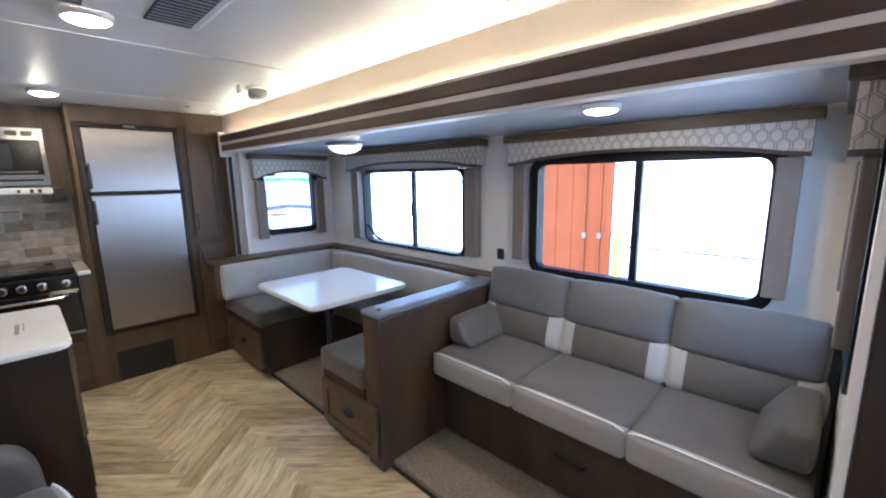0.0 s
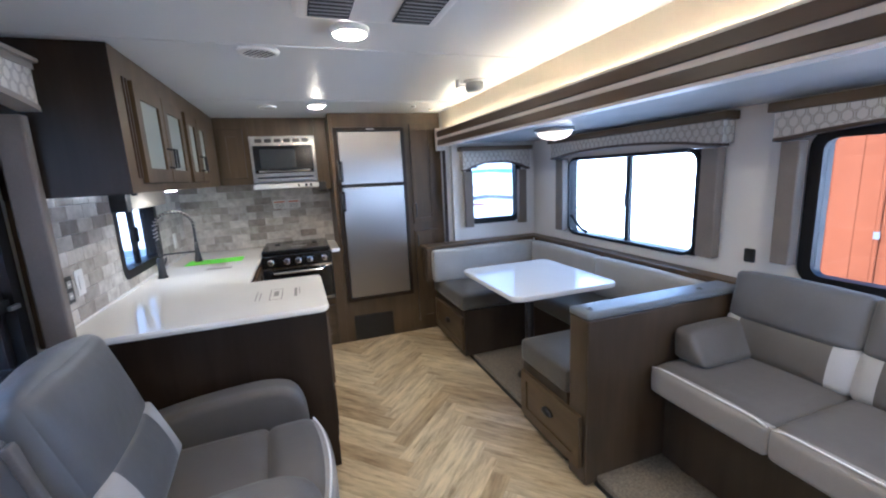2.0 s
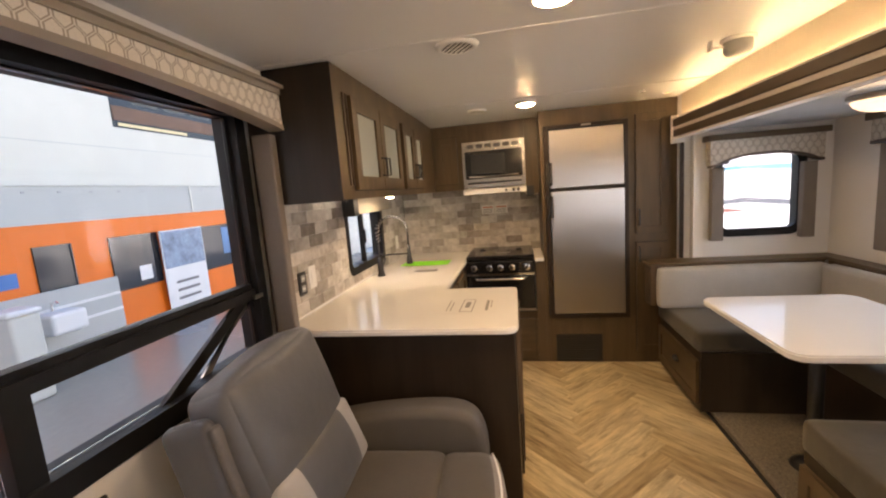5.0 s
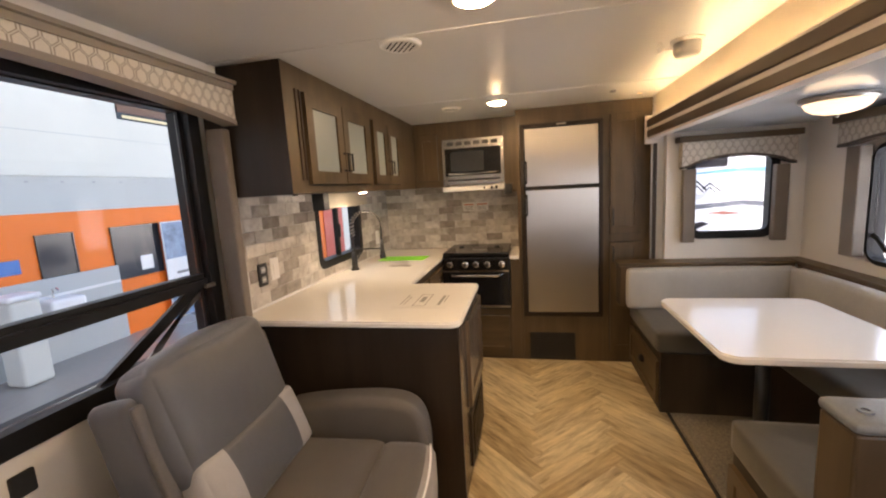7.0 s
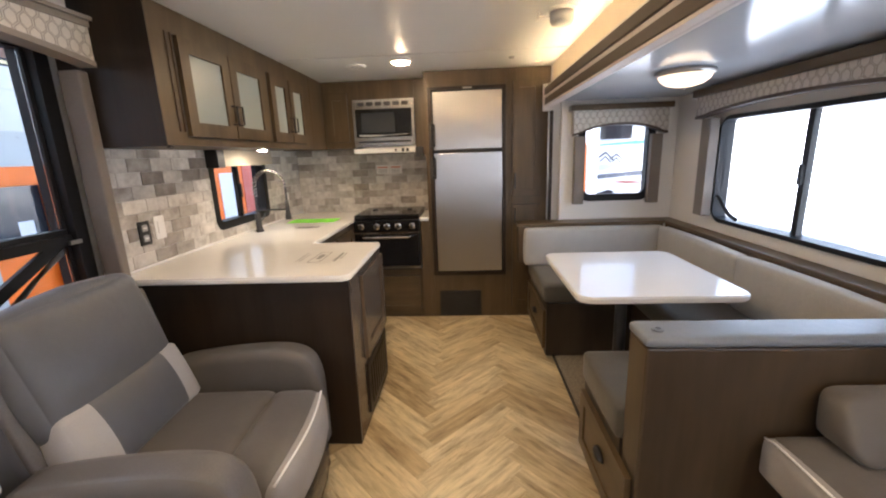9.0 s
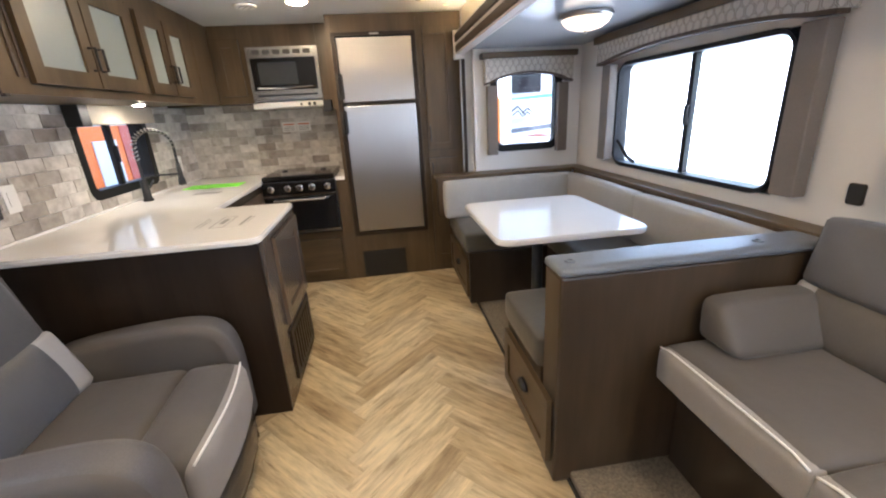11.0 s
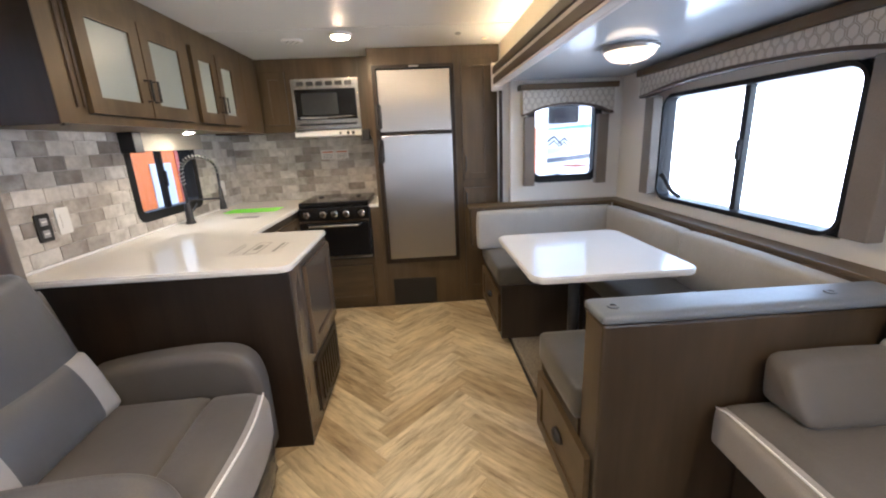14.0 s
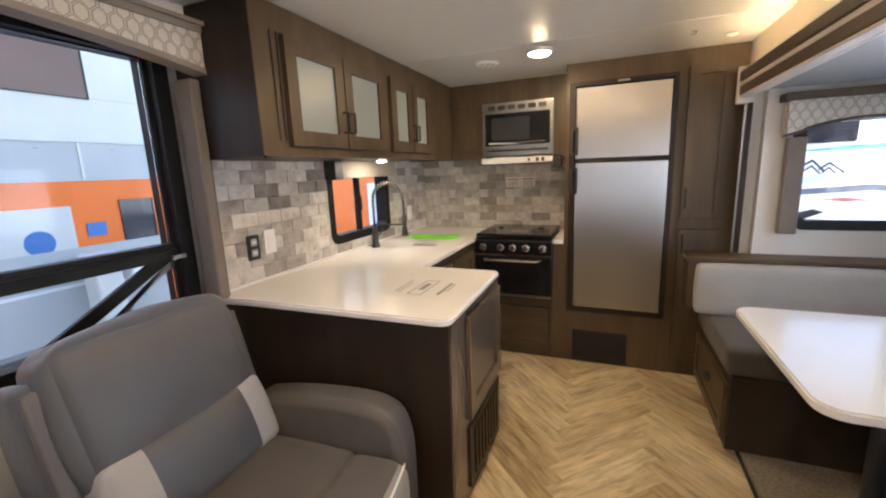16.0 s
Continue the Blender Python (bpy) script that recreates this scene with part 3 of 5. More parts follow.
def valance(name, plane, u0, u1, top, low, sides_to, face, wall, label, arch=0.05, cap=0.045, inset_by=0.02, wide=0.08):
    """Cornice board, lattice cloth with an arched lower edge, and two upright side panels."""
    sgn = 1 if wall > face else -1
    v = thing(name, place_uv(plane, (u0 + u1) / 2, sides_to, wall), label, "window valance", "window valances")
    d0, d1 = face, wall - sgn * 0.001

    def bx(a, b, c, d, e, f, r=0.0):
        lo, hi = min(e, f), max(e, f)
        return box(a, b, lo, hi, c, d, r) if plane == "y" else box(lo, hi, a, b, c, d, r)
    part("cornice_board", bx(u0 - 0.025, u1 + 0.025, top - cap, top, face - sgn * 0.02, d1, 0.005), WOOD_X if plane == "y" else WOOD_Y, v)
    n, pts = 16, [(u0, top - cap - 0.0005), (u1, top - cap - 0.0005)]
    for k in range(n + 1):
        f = k / n
        inset = 0.05 if arch else 0.0
        q = max(0.0, min(1.0, (f - inset) / (1 - 2 * inset))) if arch else 0
        pts.append((u1 + (u0 - u1) * f, low + arch * (math.sin(math.pi * q) ** 0.6 if 0 < q < 1 else 0)))
    part("cloth_panel", slab(pts, plane, face, face + sgn * 0.018), PATTERN, v, "lattice-patterned cloth")
    edge = pts[2:]
    part("edge_trim", slab([(u, w - 0.0005) for u, w in edge] + [(u, w - 0.016) for u, w in reversed(edge)], plane, face - sgn * 0.003, face + sgn * 0.05), FASCIA, v, "dark brown lower edging")
    part("cloth_return", bx(u0, u0 + 0.016, low, top - cap - 0.001, face + sgn * 0.019, d1), PATTERN, v)
    part("cloth_return", bx(u1 - 0.016, u1, low, top - cap - 0.001, face + sgn * 0.019, d1), PATTERN, v)
    for a, b in ((u0 + inset_by, u0 + inset_by + wide), (u1 - inset_by - wide, u1 - inset_by)):
        part("side_panel", bx(a, b, sides_to, low - 0.017, face + sgn * 0.022, d1, 0.006), CURTAIN, v)
    return v


valance("window_valance", "y", -3.10, -1.57, 1.735, 1.575, 0.955, 2.17, SLY - 0.016, "lattice-cloth valance with taupe sides over the dinette window", 0.05, inset_by=0.035, wide=0.10)
valance("window_valance", "y", -1.33, 0.03, 1.735, 1.575, 0.99, 2.17, SLY - 0.016, "lattice-cloth valance with taupe sides over the sofa window", 0.05)
valance("window_valance", "x", 1.49, 2.165, 1.712, 1.51, 0.985, SL0 + 0.09, SL0 + 0.016, "small arched lattice-cloth valance on the slide-out end", 0.07, 0.04)
valance("window_valance", "x", 1.42, 2.14, 1.735, 1.55, 1.08, SL1 - 0.07, SL1 - 0.016, "lattice-cloth valance beside the sofa", 0.0, 0.04, 0.004, 0.055)
structure("wall_top_strip", box(-1.943, 0.30, LEFT + 0.001, -0.835, 1.961, CEILING - 0.001), WALL, "cream strip between the valance and the ceiling", "trim")
bv = thing("window_valance", (-1.0, -0.85, 1.76), "long straight lattice-cloth valance with a stepped wooden cornice", "window valance", "window valances")
part("cornice_board", boxes((-2.005, 0.06, -0.740, LEFT + 0.0005, 1.946, 1.960), (-1.99, 0.045, -0.757, LEFT + 0.0005, 1.924, 1.9455)), TAUPE_TRIM, bv)


def drop(x, rise=0.080):
    """Lower edge of the long valance: a shallow arch."""
    f = max(0.0, min(1.0, (x + 1.975) / 2.005))
    return 1.795 + rise * max(0.0, math.sin(math.pi * f)) ** 0.8


steps = [-1.975 + 2.005 * k / 24 for k in range(25)]
part("cloth_panel", slab([(x, 1.9235) for x in (steps[0], steps[-1])] + [(x, drop(x)) for x in reversed(steps)], "y", -0.780, -0.765), PATTERN_LIT, bv, "lattice-patterned cloth")
part("cloth_return", box(-1.975, -1.96, LEFT + 0.0005, -0.7805, 1.80, 1.9235), PATTERN_LIT, bv)
part("lower_moulding", slab([(x, drop(x) - 0.0005) for x in steps] + [(x, drop(x) - 0.022) for x in reversed(steps)], "y", -0.790, -0.760), TAUPE_TRIM, bv)
part("underside", slab([(x, drop(x) - 0.012) for x in steps] + [(x, drop(x) - 0.0215) for x in reversed(steps)], "y", -0.7595, -0.832), TAUPE_TRIM, bv)
part("side_panel", box(-1.942, -1.898, -0.89, -0.80, 0.90, 1.7655, 0.008), CURTAIN, bv)
part("side_moulding", box(-1.986, -1.944, LEFT + 0.001, -0.85, 0.89, 1.7655, 0.006), WOOD_Z, bv)


# ---- kitchen ----
def bar_pull(parent, plane, u, v0, v1, face, sgn, mat=BLACK):
    """A slim upright pull on two posts; sgn points out of the door."""
    pts = [(v0, face), (v0, face + sgn * 0.028), (v1, face + sgn * 0.028), (v1, face)]
    return part("handle", tube([place_uv(plane, u, z, d) for z, d in pts], 0.0055, 8), mat, parent, "black bar handle")


def panel_door(parent, plane, u0, u1, v0, v1, face, sgn, mat, centre=None, stile=0.055, name="door"):
    """A framed cabinet door proud of the face, with a sunk centre panel."""
    d0, d1 = face + sgn * 0.001, face + sgn * 0.020
    d = part(name, ring([(u0, v0), (u1, v0), (u1, v1), (u0, v1)], [(u0 + stile, v0 + stile), (u1 - stile, v0 + stile), (u1 - stile, v1 - stile), (u0 + stile, v1 - stile)], plane, d0, d1), mat, parent)
    part("panel", slab([(u0 + stile, v0 + stile), (u1 - stile, v0 + stile), (u1 - stile, v1 - stile), (u0 + stile, v1 - stile)], plane, d0 + sgn * 0.001, d0 + sgn * 0.009), centre or mat, d, "frosted glass panel" if centre else "")
    g = 0.004
    part("shadow_gap", ring([(u0 - g, v0 - g), (u1 + g, v0 - g), (u1 + g, v1 + g), (u0 - g, v1 + g)], [(u0, v0), (u1, v0), (u1, v1), (u0, v1)], plane, face + sgn * 0.0005, face + sgn * 0.002), GAP, d)
    return d


UF = -0.53
def wall_cabinet(x0, x1, doors, label):
    c = thing("wall_cabinet", ((x0 + x1) / 2, -0.73, 1.47), label, "wall cabinet", "kitchen wall cabinets")
    part("body", box(x1, x0, LEFT + 0.001, UF, 1.472, CEILING - 0.001), WOOD_Z, c)
    for a, b, hx in doors:
        d = panel_door(c, "y", b, a, 1.512, 1.925, UF, 1, WOOD_Z, FROST, 0.062)
        bar_pull(d, "y", hx, 1.585, 1.675, UF + 0.020, 1)
    return c


uc = wall_cabinet(-1.95, -2.875, [(-2.09, -2.462, -2.44), (-2.470, -2.84, -2.492)], "brown wall cabinet with two frosted glass doors")
part("end_panel", box(-1.9495, -1.944, LEFT + 0.001, UF + 0.001, 1.468, CEILING - 0.002), DARK_Z, uc, "dark end panel")
for x in (-2.080, -2.048):
    part("stile_groove", box(x, x + 0.012, UF + 0.0002, UF + 0.007, 1.53, 1.93, 0.002), FASCIA, uc, "dark raised strip")
part("end_bumper", box(-1.975, -1.955, UF - 0.01, UF + 0.006, 1.462, 1.4715), BLACK, uc)
wall_cabinet(-2.876, -3.62, [(-2.915, -3.185, -3.165), (-3.193, -3.465, -3.215)], "brown wall cabinet with two frosted glass doors, near the corner")
MWF = -3.93
mc = thing("microwave_cabinet", (-4.05, -0.07, 1.47), "brown cabinet built round the microwave", "wall cabinet")
part("body", box(BACK + 0.001, MWF, -0.929, -0.275, 1.472, CEILING - 0.001), WOOD_Z, mc)
part("side_panel", box(BACK + 0.001, MWF, 0.262, 0.372, 1.40, CEILING - 0.001), WOOD_Z, mc)
part("top_panel", box(BACK + 0.001, MWF, -0.2745, 0.2615, 1.876, CEILING - 0.001), WOOD_Z, mc)
part("filler_face", box(-3.9295, -3.63, UF - 0.06, UF - 0.002, 1.472, CEILING - 0.002), WOOD_Z, mc)
panel_door(mc, "x", -0.50, -0.315, 1.53, 1.93, MWF, 1, WOOD_Z)

POLISHED = brushed("polished_stainless", (0.42, 0.41, 0.39), 0.2)
mw = thing("microwave_oven", (-4.03, 0.0, 1.49), "stainless built-in microwave with a black glass door", "microwave")
part("body", box(BACK + 0.01, MWF + 0.002, -0.272, 0.259, 1.492, 1.873), BLACK, mw)
part("trim_frame", ring(rrect(-0.272, 0.259, 1.485, 1.873, 0.006, 3), rrect(-0.250, 0.237, 1.560, 1.795, 0.004, 3), "x", MWF + 0.003, MWF + 0.022), POLISHED, mw, "brushed steel trim")
door = part("door", slab(rrect(-0.249, 0.236, 1.561, 1.794, 0.004, 3), "x", MWF + 0.003, MWF + 0.018), GLOSS_BLACK, mw)
part("door_window", slab(rrect(-0.20, 0.09, 1.60, 1.765, 0.012, 3), "x", MWF + 0.0185, MWF + 0.0205), plain("microwave_glass", (0.045, 0.048, 0.05), 0.12), door)
part("handle", tube([(MWF + 0.018, -0.23, 1.582), (MWF + 0.045, -0.215, 1.578), (MWF + 0.048, 0.0, 1.572), (MWF + 0.045, 0.20, 1.578), (MWF + 0.018, 0.22, 1.582)], 0.008), CHROME, door)
for k in range(6):
    y = -0.225 + k * 0.076
    part("vent_slot", slab(rrect(y, y + 0.055, 1.820, 1.852, 0.006, 3), "x", MWF + 0.0225, MWF + 0.0238), plain("smoked_steel", (0.10, 0.098, 0.092), 0.35, 0.6), mw)
part("vent_slot", slab(rrect(-0.235, 0.225, 1.515, 1.53, 0.004, 3), "x", MWF + 0.0225, MWF + 0.0245), BLACK, mw)
hood = thing("range_hood", (-4.0, 0.0, 1.41), "slim white range hood under the microwave", "range hood")
part("body", box(BACK + 0.01, -3.87, -0.275, 0.262, 1.426, 1.4705, 0.006), WHITE_PL, hood)
part("control", slab(rrect(0.085, 0.10, 1.437, 1.458, 0.003, 2), "x", -3.870, -3.866), BLACK, hood)
for y in (0.145, 0.185):
    part("rocker_switch", slab(rrect(y, y + 0.02, 1.434, 1.461, 0.003, 2), "x", -3.870, -3.864), BLACK, hood)
part("end_cap", box(-3.93, -3.875, 0.263, 0.325, 1.385, 1.470, 0.004), BLACK, hood)

# fridge column and pantry
col = thing("fridge_cabinet", (-3.9, 0.72, 0), "tall brown cabinet housing the fridge", "tall cabinet")
part("body", boxes((BACK + 0.001, FACE, 0.373, 0.399, 0, CEILING - 0.001), (BACK + 0.001, FACE, 1.017, 1.052, 0, CEILING - 0.001), (BACK + 0.001, FACE, 0.3995, 1.0165, 1.912, CEILING - 0.001), (BACK + 0.001, FACE, 0.3995, 1.0165, 0.0, 0.378)), WOOD_Z, col)
gr = part("floor_grille", box(FACE, FACE + 0.008, 0.445, 0.805, 0.012, 0.235), BLACK, col, "black return-air grille")
for k in range(11):
    part("slat", box(FACE + 0.0085, FACE + 0.014, 0.455, 0.795, 0.022 + k * 0.0192, 0.031 + k * 0.0192), BLACK, gr)
fr = thing("refrigerator", (-3.9, 0.71, 0.38), "two-door fridge with brushed steel doors in a dark frame", "refrigerator")
part("body", box(BACK + 0.02, FACE - 0.001, 0.402, 1.014, 0.380, 1.910), BLACK, fr)
part("surround", ring([(0.402, 0.382), (1.014, 0.382), (1.014, 1.908), (0.402, 1.908)], [(0.432, 0.412), (0.988, 0.412), (0.988, 1.882), (0.432, 1.882)], "x", FACE, FACE + 0.022), DARK_Z, fr, "dark brown surround")
for z0, z1, h0, h1 in ((1.432, 1.872, 1.455, 1.63), (0.420, 1.404, 1.205, 1.375)):
    d = part("door", box(FACE, FACE + 0.030, 0.440, 0.982, z0, z1, 0.004), STEEL, fr, "brushed steel door")
    part("handle", ring(rrect(0.412, 0.456, h0, h1, 0.006, 3), rrect(0.427, 0.443, h0 + 0.022, h1 - 0.022, 0.004, 3), "x", FACE + 0.031, FACE + 0.066), BLACK, d, "black loop handle")
part("door_gap", box(FACE, FACE + 0.026, 0.436, 0.986, 1.4045, 1.4315), GAP, fr)
part("badge", box(FACE + 0.023, FACE + 0.026, 0.68, 0.75, 1.888, 1.900), SATIN, fr)
pan = thing("pantry_cabinet", (-3.9, 1.2, 0), "tall narrow brown pantry with two doors", "tall cabinet")
part("body", box(BACK + 0.001, FACE - 0.002, 1.0525, 1.3585, 0, CEILING - 0.001), WOOD_Z, pan)
d = panel_door(pan, "x", 1.068, 1.290, 1.045, 1.93, FACE - 0.002, 1, WOOD_Z, None, 0.05)
bar_pull(d, "x", 1.085, 1.11, 1.23, FACE + 0.018, 1)
d = panel_door(pan, "x", 1.068, 1.290, 0.10, 0.975, FACE - 0.002, 1, WOOD_Z, None, 0.05)
bar_pull(d, "x", 1.085, 0.83, 0.94, FACE + 0.018, 1)

# base cabinets, worktop
pen = thing("peninsula_cabinet", (-2.35, -0.35, 0), "dark wood peninsula with a vented end panel", "base cabinet")
part("front_panel", box(-2.035, -2.015, LEFT + 0.001, 0.150, 0, 0.8565, 0.002), DARK_Z, pen, "dark brown back panel")
part("body", box(-2.70, -2.0355, -0.929, 0.130, 0, 0.8565), WOOD_Z, pen)
part("end_panel", box(-2.70, -2.0355, 0.1305, 0.150, 0, 0.8565), GREY_WOOD, pen)
panel_door(pen, "y", -2.68, -2.20, 0.375, 0.82, 0.150, 1, GREY_WOOD, None, 0.06)
vg = part("vent_panel", box(-2.67, -2.20, 0.1505, 0.160, 0.05, 0.335, 0.003), DARK_Z, pen, "dark vented panel")
for k in range(8):
    x = -2.63 + k * 0.05
    part("louvre", box(x, x + 0.028, 0.1605, 0.1665, 0.085, 0.30), DARK_Z, vg)
sinkc = thing("sink_cabinet", (-3.2, -0.6, 0), "brown base cabinet under the sink run", "base cabinet")
part("body", box(-4.199, -2.7005, -0.929, -0.29, 0, 0.8565), WOOD_Z, sinkc)
panel_door(sinkc, "y", -3.18, -2.74, 0.12, 0.80, -0.29, 1, WOOD_Z)
panel_door(sinkc, "y", -3.62, -3.20, 0.12, 0.80, -0.29, 1, WOOD_Z)
sidec = thing("filler_cabinet", (-3.9, 0.34, 0), "narrow brown filler beside the stove", "base cabinet")
part("body", box(-4.199, FACE, 0.302, 0.3725, 0, 0.8565), WOOD_Z, sidec)
lowc = thing("drawer_base", (-3.9, 0.0, 0), "brown cabinet below the oven", "base cabinet")
part("body", box(-4.199, FACE, -0.2895, 0.3015, 0, 0.44), WOOD_Y, lowc)
panel_door(lowc, "x", -0.26, 0.28, 0.06, 0.38, FACE, 1, WOOD_Y, None, 0.05, "drawer_front")
r = 0.055
corner = [(-1.985 - r + r * math.cos(radians(a)), 0.168 - r + r * math.sin(radians(a))) for a in range(0, 91, 15)]
far_c = [(-2.715 + 0.03 - 0.03 * math.cos(radians(a)), 0.160 - 0.03 + 0.03 * math.sin(radians(a))) for a in range(90, -1, -30)]
outline = [(-1.952, LEFT + 0.001), (-1.972, LEFT + 0.16)] + corner + far_c + [(-2.715, -0.262), (FACE + 0.01, -0.262), (FACE + 0.01, -0.272), (-4.199, -0.272), (-4.199, LEFT + 0.001)]
wt = thing("worktop", (-2.9, -0.5, 0.85), "white solid-surface worktop wrapping the kitchen corner", "worktop")
part("slab", slab(outline, "z", 0.857, COUNTER, 0.007), QUARTZ, wt)
part("stove_side_strip", box(-4.199, FACE + 0.01, 0.298, 0.372, 0.857, COUNTER, 0.004), QUARTZ, wt)
part("rear_upstand", box(-4.199, -1.99, LEFT + 0.0005, LEFT + 0.014, COUNTER + 0.0005, COUNTER + 0.014, 0.003), QUARTZ, wt)

st = thing("gas_range", (-3.9, 0.01, 0.44), "black gas range with a closed lid and chrome knobs", "stove")
part("body", box(-4.19, FACE + 0.015, -0.268, 0.294, 0.4405, 0.872), BLACK, st)
part("lid", box(-4.185, FACE + 0.01, -0.264, 0.290, 0.8725, 0.918, 0.012), GLOSS_BLACK, st, "black glass cover")
part("lid_label", box(-3.82, -3.795, -0.03, 0.10, 0.9185, 0.9195), SATIN, st)
for y in (-0.15, 0.17):
    part("lid_bumper", lathe([(0.0, 0), (0.022, 0), (0.022, 0.008), (0.0, 0.008)], (-3.98, y, 0.9185)), BLACK, st)
part("control_panel", box(FACE + 0.0155, FACE + 0.032, -0.266, 0.292, 0.775, 0.868, 0.004), GLOSS_BLACK, st)
for y in (-0.20, -0.07, 0.02, 0.115, 0.235):
    k = part("knob", lathe([(0.0, 0.0), (0.026, 0.0), (0.026, 0.006), (0.020, 0.008), (0.018, 0.030), (0.0, 0.031)], (FACE + 0.0325, y, 0.822), "x", 20), CHROME, st, "chrome knob")
    part("pointer", box(FACE + 0.064, FACE + 0.068, y - 0.004, y + 0.004, 0.808, 0.838), BLACK, k)
part("chrome_strip", box(FACE + 0.0155, FACE + 0.036, -0.266, 0.292, 0.760, 0.7745), CHROME, st)
od = part("oven_door", box(FACE + 0.0155, FACE + 0.038, -0.262, 0.288, 0.475, 0.756, 0.005), GLOSS_BLACK, st, "black glass oven door")
part("handle", tube([(FACE + 0.038, -0.20, 0.735), (FACE + 0.075, -0.18, 0.735), (FACE + 0.075, 0.205, 0.735), (FACE + 0.038, 0.225, 0.735)], 0.011), CHROME, od, "chrome bar handle")
part("chrome_strip", box(FACE + 0.0155, FACE + 0.034, -0.266, 0.292, 0.455, 0.4725), SATIN, st)

# faucet with a spring neck
fx, fy = -3.17, -0.84
fa = thing("kitchen_faucet", (fx, fy, COUNTER), "matt black spring-neck kitchen faucet", "faucet")
part("base", lathe([(0.0, 0), (0.03, 0), (0.03, 0.012), (0.024, 0.02), (0.021, 0.13), (0.015, 0.14), (0.0, 0.14)], (fx, fy, COUNTER)), BLACK, fa, "", True)
neck = [(fx, fy, COUNTER + 0.14 + 0.03 * k) for k in range(7)]
neck += [(fx - 0.006 * k / 3, fy + 0.11 - 0.11 * math.cos(radians(a)), COUNTER + 0.335 + 0.105 * math.sin(radians(a))) for k, a in enumerate(range(15, 181, 15))]
neck += [(fx - 0.022, fy + 0.22, COUNTER + 0.335 - 0.04 * k) for k in range(1, 4)]
part("neck_hose", tube(neck, 0.008), BLACK, fa, "", True)
coil = []
fine = [Vector(neck[i]).lerp(Vector(neck[i + 1]), f / 8) for i in range(4, len(neck) - 3) for f in range(8)]
for i, p in enumerate(fine[:-1]):
    t = (fine[i + 1] - p).normalized()
    u = Vector((1, 0, 0))
    w = t.cross(u).normalized()
    coil.append(p + 0.014 * (math.cos(i * 1.05) * u + math.sin(i * 1.05) * w))
part("spring", tube(coil, 0.0032, 5), SATIN, fa, "steel spring", True)
part("docking_arm", tube([(fx, fy, COUNTER + 0.155), (fx - 0.02, fy + 0.10, COUNTER + 0.157), (fx - 0.022, fy + 0.22, COUNTER + 0.157)], 0.006), BLACK, fa)
part("spray_head", lathe([(0.0, 0.0), (0.024, 0.0), (0.021, 0.03), (0.015, 0.06), (0.013, 0.14), (0.0, 0.14)], (fx - 0.022, fy + 0.22, COUNTER + 0.085)), BLACK, fa, "", True)
part("lever", tube([(fx - 0.02, fy, COUNTER + 0.07), (fx - 0.06, fy + 0.005, COUNTER + 0.085), (fx - 0.10, fy + 0.01, COUNTER + 0.12)], 0.006), BLACK, fa)

gt = tagged(part("green_tape", slab(rrect(-3.73, -3.535, -0.80, -0.40, 0.012, 3), "z", COUNTER + 0.0005, COUNTER + 0.002), GREEN), "lime green strip of film on the worktop", "sticker")
lab = thing("printed_label", (-2.35, -0.10, COUNTER), "clear printed care label stuck on the worktop", "label")
part("sheet", slab(rrect(-2.47, -2.20, -0.22, 0.06, 0.004, 2), "z", COUNTER + 0.0004, COUNTER + 0.0010), plain("clear_film", (0.76, 0.745, 0.71), 0.12, vary=0.02), lab)
for k, (x0, x1, y0, y1) in enumerate(((-2.45, -2.23, -0.12, -0.115), (-2.45, -2.23, -0.06, -0.055), (-2.45, -2.445, -0.12, -0.06), (-2.235, -2.23, -0.12, -0.06), (-2.40, -2.30, -0.10, -0.075), (-2.43, -2.25, 0.005, 0.02), (-2.43, -2.30, 0.03, 0.035), (-2.44, -2.25, -0.19, -0.185), (-2.40, -2.25, -0.17, -0.165))):
    part("print_bar", box(x0, x1, y0, y1, COUNTER + 0.0011, COUNTER + 0.0015), INK, lab)
lab2 = thing("printed_label", (-3.35, -0.55, COUNTER), "small grey printed mark on the worktop", "label")
for k in range(4):
    part("print_bar", box(-3.34 + k * 0.02, -3.327 + k * 0.02, -0.62 + 0.02 * (k % 2), -0.44, COUNTER + 0.0004, COUNTER + 0.001), INK, lab2)

# sockets on the tiles
def wall_plate(x, z, mat, label, dark):
    p = thing("wall_plate", (x, LEFT + 0.012, z), label, "socket plate")
    part("plate", slab(rrect(x - 0.036, x + 0.036, z - 0.06, z + 0.06, 0.006, 3), "y", LEFT + 0.0125, LEFT + 0.019, 0.001), mat, p)
    for dz in ((-0.026, 0.026) if dark else (0.0,)):
        part("insert", slab(rrect(x - 0.017, x + 0.017, z + dz - (0.016 if dark else 0.032), z + dz + (0.016 if dark else 0.032), 0.003, 2), "y", LEFT + 0.0192, LEFT + 0.0225), WHITE_PL if not dark else GREY_PL, p)
        part("slot", box(x - 0.012, x + 0.012, LEFT + 0.0226, LEFT + 0.0236, z + dz - 0.003, z + dz + 0.003), WHITE_PL, p)


wall_plate(-2.195, 1.062, BLACK, "black double socket on the tiled wall", True)
wall_plate(-2.300, 1.075, WHITE_PL, "white switch plate on the tiled wall", False)
wall_plate(-3.86, 1.05, WHITE_PL, "white socket plate near the kitchen corner", False)
